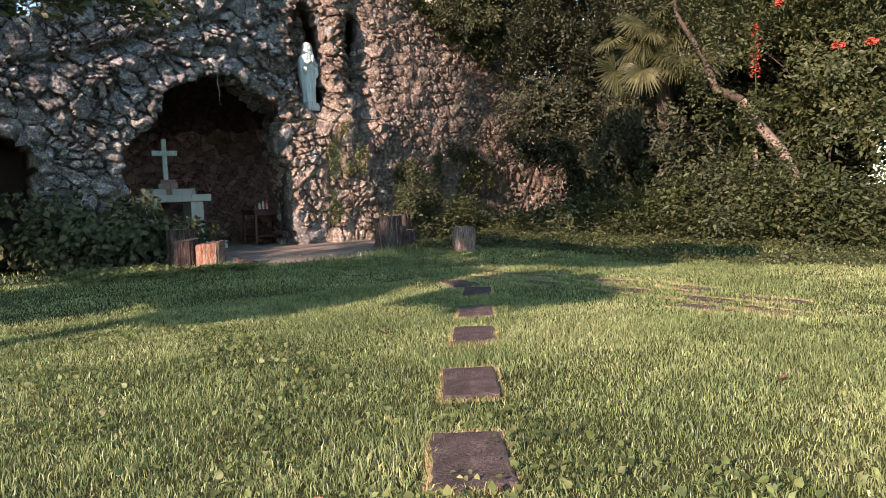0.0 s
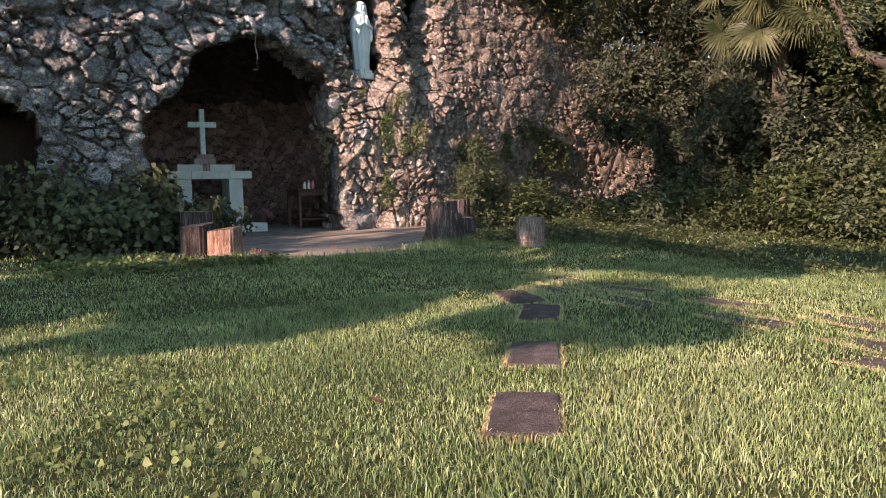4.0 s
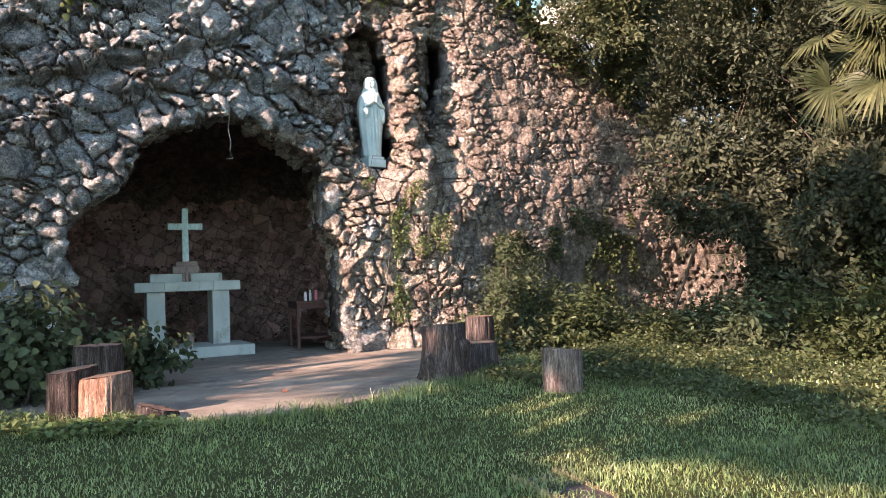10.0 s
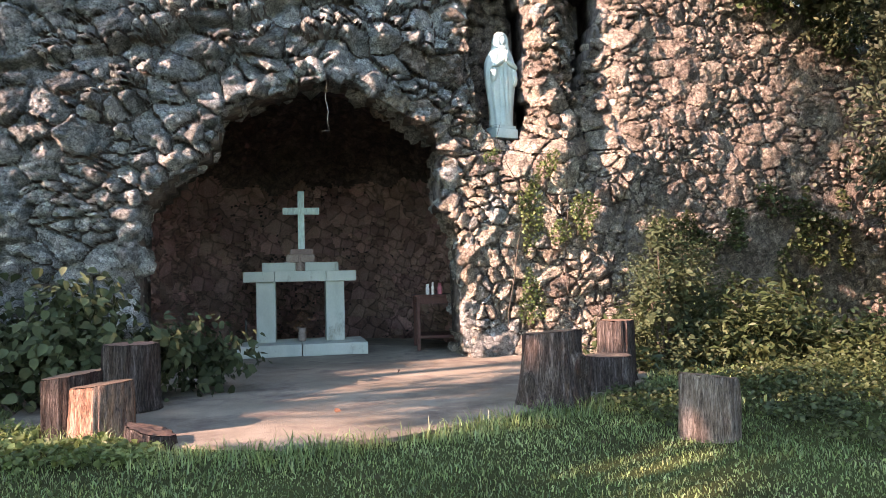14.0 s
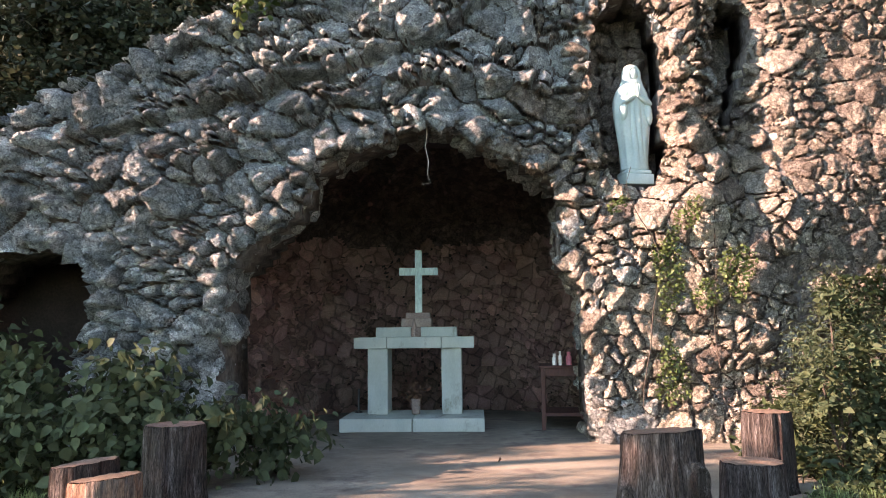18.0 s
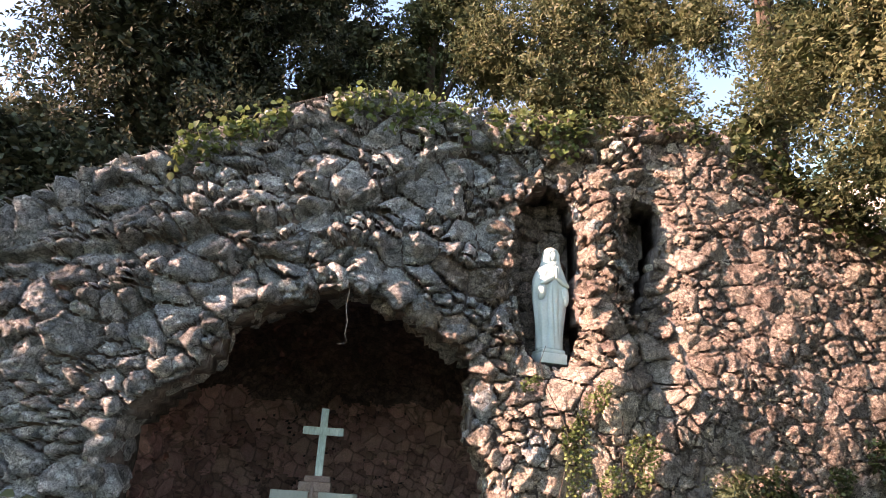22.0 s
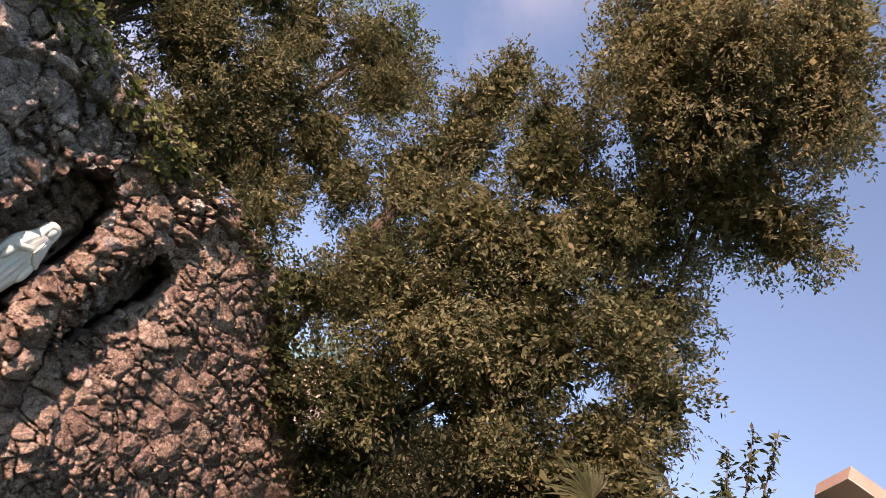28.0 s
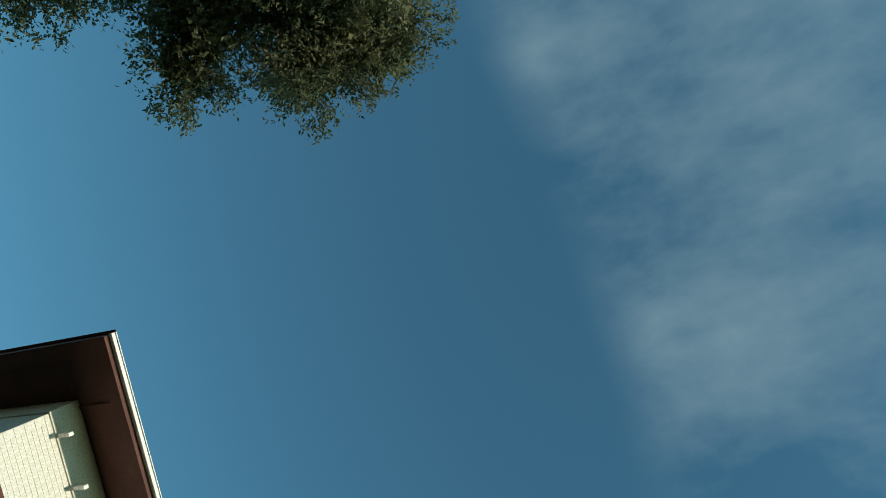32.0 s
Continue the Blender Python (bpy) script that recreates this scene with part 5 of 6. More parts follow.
# sunlight on the crown's top is put in as bunches of paler leaves
part("young_leaves", leaf_mesh("young_leaves", blob_spots([(x - 4.4, y - 3.4, z, w, w, w * 0.7) for x, y, z, w in ((2.9, 2.3, 12.9, 0.4), (3.4, 2.2, 13.2, 0.5), (4.2, 1.5, 13.7, 0.45), (4.9, 1.2, 13.6, 0.4), (5.6, 0.9, 12.7, 0.35))], 30, 0.1, 12, 231), 0.085, M["leaf_light"], 232), None, tipped, "pale yellow-green leaves standing in for sunlit tips")
tree("upright_tree", (7.0, 0.6, 0), [(5.9, -1.1, 12.5, 0.8, 0.8, 0.9), (6.3, -0.8, 11.4, 1.0, 1.0, 1.1), (6.2, -0.3, 10.2, 1.1, 1.1, 1.1), (5.75, -1.3, 13.2, 0.4, 0.4, 0.5), (7.1, 0.2, 9.3, 0.7, 0.7, 0.7), (7.2, 0.3, 7.9, 0.8, 0.6, 0.7), (6.2, 0.5, 7.1, 0.6, 0.5, 0.5)], "leaf_olive", "upright olive-green tree with a narrow top", 24, **TREE)
tree("tree", (9.4, 0.8, 0), [(6.6, -2.4, 8.9, 1.5, 1.4, 1.4), (7.3, -3.5, 9.3, 1.2, 1.2, 1.2), (7.9, -3.6, 7.9, 1.5, 1.5, 1.4), (7.0, -2.1, 7.5, 1.2, 1.2, 1.1), (8.2, -4.8, 8.5, 1.0, 1.0, 0.9), (7.9, -2.6, 7.3, 1.4, 1.4, 1.3), (9.1, -5.2, 8.1, 0.7, 0.7, 0.6),
     (8.5, -3.3, 6.4, 1.2, 1.2, 1.1), (9.0, -4.7, 7.2, 0.9, 0.9, 0.8), (6.7, -1.4, 7.8, 1.1, 1.1, 1.0), (7.2, -1.8, 6.0, 1.0, 0.9, 0.9), (9.4, -2.3, 5.6, 1.2, 1.1, 1.1), (8.1, -1.2, 5.4, 1.1, 0.8, 0.8), (6.0, -0.6, 6.9, 0.6, 0.5, 0.45), (7.4, -4.2, 10.3, 0.9, 0.9, 0.9), (6.4, -3.2, 10.5, 1.0, 1.0, 0.9), (6.2, -2.8, 11.5, 0.8, 0.8, 0.8), (9.6, -3.6, 6.2, 1.0, 1.0, 0.9), (8.8, -4.5, 6.3, 0.8, 0.8, 0.7), (8.9, -5.3, 6.9, 0.7, 0.7, 0.6), (9.3, -0.5, 6.7, 0.9, 0.8, 0.9), (9.0, -5.6, 6.3, 0.6, 0.6, 0.5)], "leaf_olive", "spreading olive-green tree overhanging the wall", 25, trunk_r=0.16, knees=((9.4, 0.9, 3.0), (9.0, 0.4, 5.4)), **TREE)
tree("tree", (11.6, -2.6, 0), [(6.6, -4.8, 12.2, 1.57, 1.57, 1.46), (6.8, -5.9, 13.2, 1.68, 1.68, 1.57), (8.0, -5.5, 11.7, 1.34, 1.34, 1.23), (7.4, -6.7, 13.1, 1.12, 1.12, 1.01), (8.6, -6.2, 11.5, 0.90, 0.90, 0.78), (5.8, -5.1, 13.3, 1.57, 1.57, 1.57), (6.5, -6.6, 14.1, 1.23, 1.23, 1.23), (5.8, -4.1, 12.9, 1.12, 1.12, 1.12), (8.2, -4.0, 11.0, 1.23, 1.23, 1.23), (9.2, -4.2, 10.0, 1.01, 1.01, 1.01)],
     "leaf_brownish", "tall tree whose rounded crown leans over the lawn", 26, trunk_r=0.1, limbs=0, knees=((11.4, -3.2, 5.0), (10.4, -4.2, 8.6)), **TREE)
# unseen trees added to the west, whose shade falls on the lawn and the platform
def along_sun(o, w, way, ro, rw, rl=0.8):
    """A bough whose shade falls at the sideways place o and the height w, seen along the sun's rays."""
    return (0.955 * way - 0.297 * o, 0.297 * way + 0.955 * o, w - 0.4244 * way, rl, ro, rw)


BOUGHS = [(-6.5, 0.25, 0.3, 0.15), (-5.9, 0.95, 0.4, 0.25), (-6.4, 2.8, 0.8, 0.8), (-7.5, 2.5, 0.6, 0.55), (-5.6, 3.8, 0.7, 0.5)]
# boughs added so that their shade lies under the palm
rl = np.random.default_rng(62)
EAST_SHADE = [(-8.7, 2.3), (-4.7, 2.3), (-4.9, 4.4), (-6.7, 5.0), (-7.7, 4.9), (-8.6, 4.6)]
for so in np.arange(-8.9, -4.5, 0.36):
    for sw in np.arange(2.2, 8.4, 0.26):
        o, wv = so + rl.uniform(-0.12, 0.12), sw + rl.uniform(-0.09, 0.09)
        if inside(EAST_SHADE, o, wv) and rl.uniform() < 0.5:
            BOUGHS.append((o, wv, 0.19, 0.14))
# outlines of the shade on the lawn, and of the sunny flecks within it
SHADE = ([(-4.4, -5.4), (-4.4, -8.2), (-3.1, -7.9), (-3.0, -9.3), (-2.5, -9.5), (-2.0, -9.45), (-1.5, -9.2), (-1.1, -8.95), (-0.4, -8.6), (0.0, -8.75), (0.7, -8.55), (1.6, -8.0), (3.5, -5.5), (2.6, -5.6), (0.6, -6.2), (-0.9, -5.9)],
         [(-1.15, -9.9), (-0.55, -9.7), (0.0, -9.4), (0.4, -9.3), (0.9, -9.5), (0.8, -10.1), (0.45, -10.7), (-0.35, -11.45), (-0.7, -11.6), (-0.55, -11.2), (-0.5, -10.9), (-1.1, -10.7)],
         [(1.6, -8.0), (1.7, -8.8), (1.6, -9.9), (1.6, -10.6), (1.75, -10.95), (3.0, -10.1), (4.3, -10.2), (5.5, -9.6), (4.1, -7.6), (4.5, -5.0), (3.5, -5.5)])
FLECKS = ([(1.3, -7.6), (1.5, -8.2), (1.15, -8.6), (0.9, -8.2)], [(1.8, -8.45), (1.95, -8.85), (1.55, -9.15), (1.4, -8.8)], [(1.65, -9.25), (2.2, -9.35), (2.0, -9.95), (2.5, -10.1), (1.5, -10.6), (1.1, -9.8)], [(-0.3, -8.8), (-0.2, -9.2), (-0.6, -9.1), (-0.9, -8.2)])
rl = np.random.default_rng(63)
for so in np.arange(-12.2, -4.6, 0.27):
    for sw in np.arange(-3.3, 1.6, 0.12):
        o, wv = so + rl.uniform(-0.1, 0.1), sw + rl.uniform(-0.045, 0.045)
        way = (wv + 0.1) / 0.4244
        px, py = 0.955 * way - 0.297 * o, 0.297 * way + 0.955 * o
        if any(inside(g, px, py) for g in SHADE) and not any(inside(g, px, py) or edge_distance(g, px, py) < 0.26 for g in FLECKS) and field_noise(np.array(px), np.array(py), 1.3, 3) > (-0.55 if px < 1.2 else 0.15):
            BOUGHS.append((o, wv, 0.2, 0.085))
tree("tree", (-13.6, -12.6, -0.1), [along_sun(o, wv, -12.5 + 0.4 * (k % 3), ro, rv, 0.8 if ro > 0.2 else 0.25) for k, (o, wv, ro, rv) in enumerate(BOUGHS)],
     "leaf_olive", "unseen broadleaf tree added west of the lawn for its shade", 27, density=5.5, per=9, size=0.17, clump=0.06, trunk_r=0.2)
# a taller unseen one, added so that its shade dapples the east half of the rock wall: places (x, z) on the wall and the
# boughs' half widths
WALL_SHADE = [(7.6, 4.2, 0.06, 0.16), (8.2, 3.4, 0.08, 0.2), (6.8, 1.7, 0.06, 0.14), (7.6, 1.7, 0.07, 0.18), (6.4, 0.9, 0.08, 0.16), (7.6, 0.9, 0.1, 0.2), (7.1, 5.3, 0.06, 0.12)]
tree("tree", (-12.6, -6.6, -0.1), [along_sun(-0.297 * x + 0.955 * np.interp(x, FRONT_X, FRONT_Y), z + 0.4244 * (0.955 * x + 0.297 * np.interp(x, FRONT_X, FRONT_Y)), -11.8 + 0.35 * (k % 4), ro, rv, 0.5) for k, (x, z, ro, rv) in enumerate(WALL_SHADE)],
     "leaf_olive", "unseen tall tree added in the west to dapple the rock wall", 34, density=6, per=10, size=0.13, clump=0.07, trunk_r=0.16)
# a thin unseen crown, added to streak the platform with shade
tree("tree", (-17.5, -7.0, -0.1), [(-15.6, -8.2, 6.2, 0.55, 0.22, 0.3), (-16.2, -7.3, 6.6, 0.6, 0.22, 0.3), (-17.4, -9.6, 6.4, 0.9, 0.3, 0.4), (-16.8, -8.7, 6.9, 0.7, 0.22, 0.25), (-14.2, -8.3, 5.3, 0.6, 0.2, 0.25)],
     "leaf_olive", "unseen open-crowned tree added west of the lawn for its shade", 28, density=9, per=12, size=0.16, clump=0.16, trunk_r=0.14)

# unseen tree, added to block the sun from the wall's west part
tree("tree", (-9.9, -4.0, 0), [(-9.6, -3.9, 4.2, 1.2, 0.9, 1.4), (-9.8, -3.9, 6.0, 1.2, 1.0, 1.2), (-10.2, -3.6, 2.6, 1.1, 0.9, 1.1), (-10.6, -4.1, 7.6, 1.2, 1.0, 1.2), (-10.9, -4.1, 9.2, 1.1, 0.9, 1.0), (-8.6, -3.3, 3.4, 0.9, 0.8, 1.2)], "leaf_dark", "unseen dark tree added west of the grotto wall to shade it", 29, density=9, per=14, size=0.16, clump=0.18, trunk_r=0.12)

# boughs of another unseen tree, set so that their shade lies in strips across the platform
strips = []
rw = np.random.default_rng(61)
GAPS = ([(-0.07, -3.72), (0.41, -2.81), (1.6, -2.2), (2.3, -2.7), (1.5, -3.65), (0.45, -4.32)], [(-0.75, -5.9), (-0.5, -4.68), (0.43, -4.49), (0.9, -5.1), (0.3, -5.7)],
        [(1.14, -1.98), (1.8, -1.3), (2.9, -1.5), (2.2, -2.5)], [(-2.9, -5.0), (-1.3, -4.9), (-1.1, -5.8), (-3.0, -5.9)])
for gy0 in np.arange(-5.5, -1.2, 0.42):
    for gx0 in np.arange(-2.4, 2.8, 0.42):
        px, py = gx0 + rw.uniform(-0.15, 0.15), gy0 + rw.uniform(-0.1, 0.1)
        if any(inside(g, px, py) or edge_distance(g, px, py) < 0.17 for g in GAPS):
            continue
        o, wv = -0.297 * px + 0.955 * py, 0.405 * px + 0.126 * py
        if -5.0 < o < -4.3 and -1.4 < wv < -0.7:
            continue
        al = -13.5 + rw.uniform(-0.6, 0.6)
        strips.append((0.955 * al - 0.297 * o, 0.297 * al + 0.955 * o, wv - 0.4244 * al, 0.25, 0.19 * rw.uniform(0.7, 1.2), 0.13))
tree("tree", (-15.5, -5.6, -0.1), strips, "leaf_olive", "unseen feathery tree added west of the lawn for its shade", 30, density=14, per=8, size=0.10, clump=0.06, trunk_r=0.12, limbs=8)

# ---- shrubs and climbers ----
shrub("ivy_mound", (-4.2, -1.0, 3.0), [(-4.7, -1.0, 4.5, 0.9, 0.7, 0.9), (-3.9, -0.8, 4.9, 0.8, 0.7, 0.6), (-3.2, -0.8, 4.6, 0.6, 0.6, 0.6), (-5.6, -1.2, 4.1, 0.9, 0.7, 0.9), (-4.9, -1.0, 5.15, 0.75, 0.6, 0.6), (-4.1, -0.9, 5.25, 0.75, 0.6, 0.55), (-3.4, -0.8, 5.2, 0.55, 0.5, 0.5)], "leaf_shaded", "ivy-covered mound of dark leaves behind the wall", 31, "ivy", density=30, size=0.10, aspect=0.75)
shrub("vine_bush", (-2.1, -4.2, 0), [(-2.5, -3.9, 0.30, 0.9, 0.6, 0.45), (-1.9, -3.7, 0.55, 0.6, 0.5, 0.42), (-1.3, -3.5, 0.45, 0.55, 0.45, 0.32), (-0.9, -3.3, 0.32, 0.36, 0.3, 0.22), (-3.2, -3.6, 0.55, 0.7, 0.6, 0.55)], "leaf_dark", "low bush of broad green vine leaves beside the arch", 32, "bush", density=36, per=7, size=0.095, aspect=0.75, clump=0.10, broad=True)
shrub("vine_bush", (-4.0, -3.0, 0), [(-4.1, -2.8, 0.9, 0.55, 0.35, 0.9), (-4.6, -3.0, 0.6, 0.7, 0.5, 0.7)], "leaf_dark", "climbing vine leaves in the small opening", 33, "bush", density=22, per=8, size=0.11, aspect=0.95, broad=True)
HEDGE = [(3.7, -2.9, 0.40, 0.5), (4.4, -2.9, 0.55, 0.7), (5.2, -3.0, 0.5, 0.8), (6.0, -3.4, 0.4, 0.8), (6.3, -4.3, 0.45, 0.8), (6.6, -5.2, 0.5, 0.9), (6.8, -6.1, 0.65, 0.9), (6.9, -7.0, 0.8, 0.9), (6.8, -7.9, 0.8, 0.8), (6.7, -8.8, 0.95, 0.8), (6.2, -9.7, 0.95, 0.8), (6.0, -10.7, 0.95, 0.8), (6.3, -11.6, 0.7, 0.8), (6.0, -12.6, 0.8, 0.9)]
for k, (x, y, z, s) in enumerate(HEDGE):
    shrub("hedge_shrub", (x, y, -0.1), [(x - 0.1, y, z * 0.75, s * 0.75, 0.55, z * 0.8), (x + 0.5 * s, y + 0.3, z * 0.7, s * 0.7, 0.6, z * 0.75), (x - 0.25, y - 0.3, z * 0.3, s * 0.7, 0.5, z * 0.38)], ("leaf_mid", "leaf_dark", "leaf_mid", "leaf_mid")[k % 4], "low green shrub at the edge of the lawn", 40 + k, density=26, per=9, size=(0.10, 0.075, 0.125)[k % 3], clump=(0.08, 0.07, 0.12)[k % 3], aspect=(0.42, 0.5, 0.36)[k % 3])
BUSH = dict(density=27, per=11, size=0.105, clump=0.10, trunk_r=0.028, category="shrub")
tree("tall_shrub", (7.0, -3.0, 0), [(7.35, -3.4, 2.7, 0.75, 0.6, 0.8), (7.6, -3.2, 1.9, 0.65, 0.55, 0.6), (8.1, -3.5, 2.9, 0.85, 0.7, 0.8), (7.9, -4.0, 2.1, 0.65, 0.55, 0.65), (8.2, -3.0, 4.1, 0.95, 0.8, 0.7), (8.6, -3.9, 4.6, 0.9, 0.8, 0.8), (7.9, -4.4, 1.3, 0.5, 0.45, 0.5)], "leaf_shaded", "tall dark green shrub hanging over the wall", 61, **BUSH)
tree("tall_shrub", (9.2, -5.2, 0), [(8.2, -3.2, 5.0, 1.1, 0.9, 0.9), (8.7, -4.2, 4.2, 0.9, 0.8, 0.9), (8.5, -5.4, 2.2, 0.9, 0.8, 0.9), (8.7, -6.6, 1.6, 0.8, 0.8, 0.8), (9.4, -5.2, 4.9, 1.1, 1.0, 0.9), (9.0, -6.4, 3.2, 0.9, 0.9, 0.9), (8.0, -6.4, 4.6, 0.8, 0.8, 0.8), (8.6, -7.3, 4.9, 0.9, 0.9, 0.8), (7.3, -5.9, 1.5, 0.8, 0.7, 0.9), (7.5, -7.3, 1.6, 0.8, 0.8, 1.0), (7.3, -6.5, 2.1, 0.6, 0.6, 0.6), (9.2, -3.2, 3.9, 0.9, 0.9, 0.8), (8.9, -3.9, 3.4, 0.8, 0.7, 0.6)], "leaf_shaded", "tall dark green shrub behind the palm", 62, **BUSH)
tree("tall_shrub", (9.2, -9.4, 0), [(8.4, -8.1, 3.9, 0.8, 0.8, 0.8), (8.6, -9.4, 3.5, 0.9, 0.9, 0.9), (8.2, -10.6, 2.8, 0.9, 0.9, 0.8), (8.3, -9.4, 2.2, 0.7, 0.7, 0.6), (7.8, -10.7, 1.8, 0.7, 0.7, 0.7), (8.3, -8.1, 2.0, 0.7, 0.7, 0.7), (8.8, -8.6, 4.8, 0.9, 0.9, 0.8), (8.9, -10.2, 4.4, 1.0, 1.0, 0.9), (8.2, -11.8, 3.0, 0.9, 0.9, 1.0), (7.6, -11.9, 1.6, 0.8, 0.8, 0.8)], "leaf_mid", "tall shrub with red flower spikes", 63, **BUSH)
shrub("feathery_shrub", (3.95, -3.2, 0), [(3.75, -3.3, 0.75, 0.35, 0.35, 0.6), (4.1, -3.1, 1.0, 0.4, 0.4, 0.5), (4.4, -2.9, 0.7, 0.45, 0.4, 0.6), (3.9, -3.2, 1.45, 0.16, 0.16, 0.3)], "leaf_dark", "dark feathery shrub beside the log stools", 64, density=60, per=12, size=0.055, clump=0.06, aspect=0.25)


back = []
rb = np.random.default_rng(77)
for k in range(58):
    back.append((rb.uniform(9.8, 11.6), -2.2 - 11.6 * (k / 57) + rb.uniform(-0.5, 0.5), rb.uniform(0.5, 5.6), rb.uniform(0.9, 1.3), rb.uniform(0.9, 1.3), rb.uniform(0.8, 1.2)))
for k in range(20):
    back.append((9.0 + rb.uniform(0, 6.5), 0.2 + rb.uniform(0, 2), rb.uniform(2.5, 6.0), rb.uniform(0.9, 1.2), rb.uniform(0.8, 1.1), rb.uniform(0.8, 1.1)))
for k in range(24):
    back.append((rb.uniform(11.2, 12.4), -3.0 - 7.5 * (k / 23), rb.uniform(2.6, 5.4), 1.2, 1.2, 1.1))
wood = tagged(new("woodland", leaf_mesh("woodland", blob_spots(back, 6, 0.16, 10, 78), 0.15, M["leaf_shaded"], 79)), "dense dark woodland behind the hedge", "woodland", kind="stuff")
part("inner_foliage", leaf_mesh("inner_foliage", core_spots(back, 80, 30), 0.3, M["leaf_shaded"], 81, 0.6), None, wood)


def climber(name, label, mat, seed, count, x0, x1, z0, z1, cover, size, thick=0.1, category="ivy"):
    """Leaves that cling to the rock face where a noise is above the cover."""
    r = np.random.default_rng(seed)
    ob = thing(name, label, category, ((x0 + x1) / 2, float(front((x0 + x1) / 2, (z0 + z1) / 2)), (z0 + z1) / 2))
    o = np.array(ob.location)
    x, z = r.uniform(x0, x1, count), r.uniform(z0, z1, count)
    edge = np.minimum(np.minimum((x - x0), (x1 - x)) / (0.25 * (x1 - x0)), np.minimum(z - z0, z1 - z) / (0.2 * (z1 - z0)))
    keep = smooth_noise(x, z, 2.2, seed) + 0.35 * np.clip(edge, 0, 1) > cover
    x, z = x[keep], z[keep]
    y = front(x, z) - 0.13 - thick * r.uniform(0, 1, len(x)) ** 2
    part("leaves", leaf_mesh("leaves", np.stack([x, y, z], 1) - o, size, M[mat], seed, 0.95, broad=True), None, ob)
    zs3 = np.linspace(z0, z1, 14)
    xs3 = (x0 + x1) / 2 + 0.22 * (x1 - x0) * field_noise(zs3 * 0 + seed, zs3, 1.3, 2)
    pts = [(float(a) - o[0], float(front(a, c)) - 0.05 - o[1], float(c) - o[2]) for a, c in zip(xs3, zs3)]
    part("stem", tube(pts, [0.006] * 6 + [0.005] * 5 + [0.003] * 3, 6), M["trunk"], ob)


climber("ivy", "sunlit small-leaved ivy climbing the rock pillar", "leaf_light", 71, 4600, 2.3, 3.15, 0.4, 3.1, 0.44, 0.034, 0.04)
climber("ivy", "small-leaved ivy in a cleft of the rock", "leaf_light", 72, 4000, 3.1, 3.9, 0.8, 2.8, 0.42, 0.034, 0.04)
climber("ivy", "dense ivy patch low on the rock wall", "leaf_mid", 73, 8000, 4.7, 6.5, 0.2, 1.95, 0.28, 0.045)
climber("ivy", "ivy trailing down beside the tall shrub", "leaf_mid", 74, 3500, 6.5, 8.2, 0.2, 2.3, 0.24, 0.06)


def ridge_vine(x0, x1, seed, mat, hang, label, size=0.085, lift=0.13, dens=430):
    r = np.random.default_rng(seed)
    n = int((x1 - x0) * dens)
    x = r.uniform(x0, x1, n)
    wave = np.array([noise.noise(Vector((a * 1.4, seed, 0))) for a in x])
    x = x[wave > -0.28]
    n = len(x)
    z = ridge(x) + lift * r.uniform(-0.4, 1.4, n)
    drop = hang * r.uniform(0, 1, n) ** 2.2 * (1 + np.array([noise.noise(Vector((a * 2.6, seed, 3))) for a in x]))
    y = front(x, z) + r.uniform(-0.15, 0.6, n)
    low = drop > 0.12
    y[low] = front(x[low], z[low]) - 0.16
    ob = thing("creeper", label, "creeper", ((x0 + x1) / 2, float(front((x0 + x1) / 2, 5)), float(ridge((x0 + x1) / 2))))
    o = np.array(ob.location)
    part("leaves", leaf_mesh("leaves", np.stack([x, y, z - drop], 1) - o, size, M[mat], seed, 0.85, broad=True), None, ob)
    xs = np.linspace(x0, x1, 9)
    part("stem", tube([(a - o[0], float(front(a, ridge(a))) - o[1] + 0.1, float(ridge(a)) - o[2] + 0.12) for a in xs], [0.012] * 9, 6, 0.3), M["trunk"], ob)


ridge_vine(-1.7, 0.6, 81, "leaf_light", 0.45, "yellow-green creeper along the top of the wall")
ridge_vine(0.6, 3.2, 82, "leaf_light", 0.55, "yellow-green creeper hanging over the wall's top", 0.08)
ridge_vine(3.0, 5.4, 83, "leaf_mid", 0.35, "green creeper along the crest of the wall", 0.075)
ridge_vine(5.3, 8.8, 84, "leaf_mid", 0.55, "green creeper spilling over the sloping wall end", 0.10, 0.25, 420)

over = thing("leaning_tree", "young tree whose leafy branch reaches over the lawn", "tree", (-7.1, -6.0, -0.1))
part("trunk", tube([(0, 0, -0.1), (0.1, 0.05, 1.5), (0.35, 0.0, 2.7), (0.9, -0.1, 3.4)], [0.09, 0.075, 0.06, 0.045], 10, 0.3), M["trunk"], over, smooth=True)
part("limb", tube([(0.9, -0.1, 3.4), (2.2, -0.5, 3.45), (3.4, -0.9, 3.32), (4.5, -1.1, 3.2)], [0.045, 0.03, 0.02, 0.006], 8, 0.3), M["trunk"], over, smooth=True)
part("crown", leaf_mesh("crown", blob_spots([(2.2, -0.5, 3.5, 0.8, 0.45, 0.3), (3.1, -0.8, 3.38, 0.7, 0.4, 0.24), (3.9, -1.0, 3.25, 0.6, 0.35, 0.2), (4.5, -1.1, 3.2, 0.35, 0.3, 0.14), (0.9, -0.1, 3.7, 0.9, 0.6, 0.4)], 16, 0.07, 7, 85), 0.12, M["leaf_mid"], 86, 0.5), None, over)

# ---- fan palm, bent trunk, red flowers ----


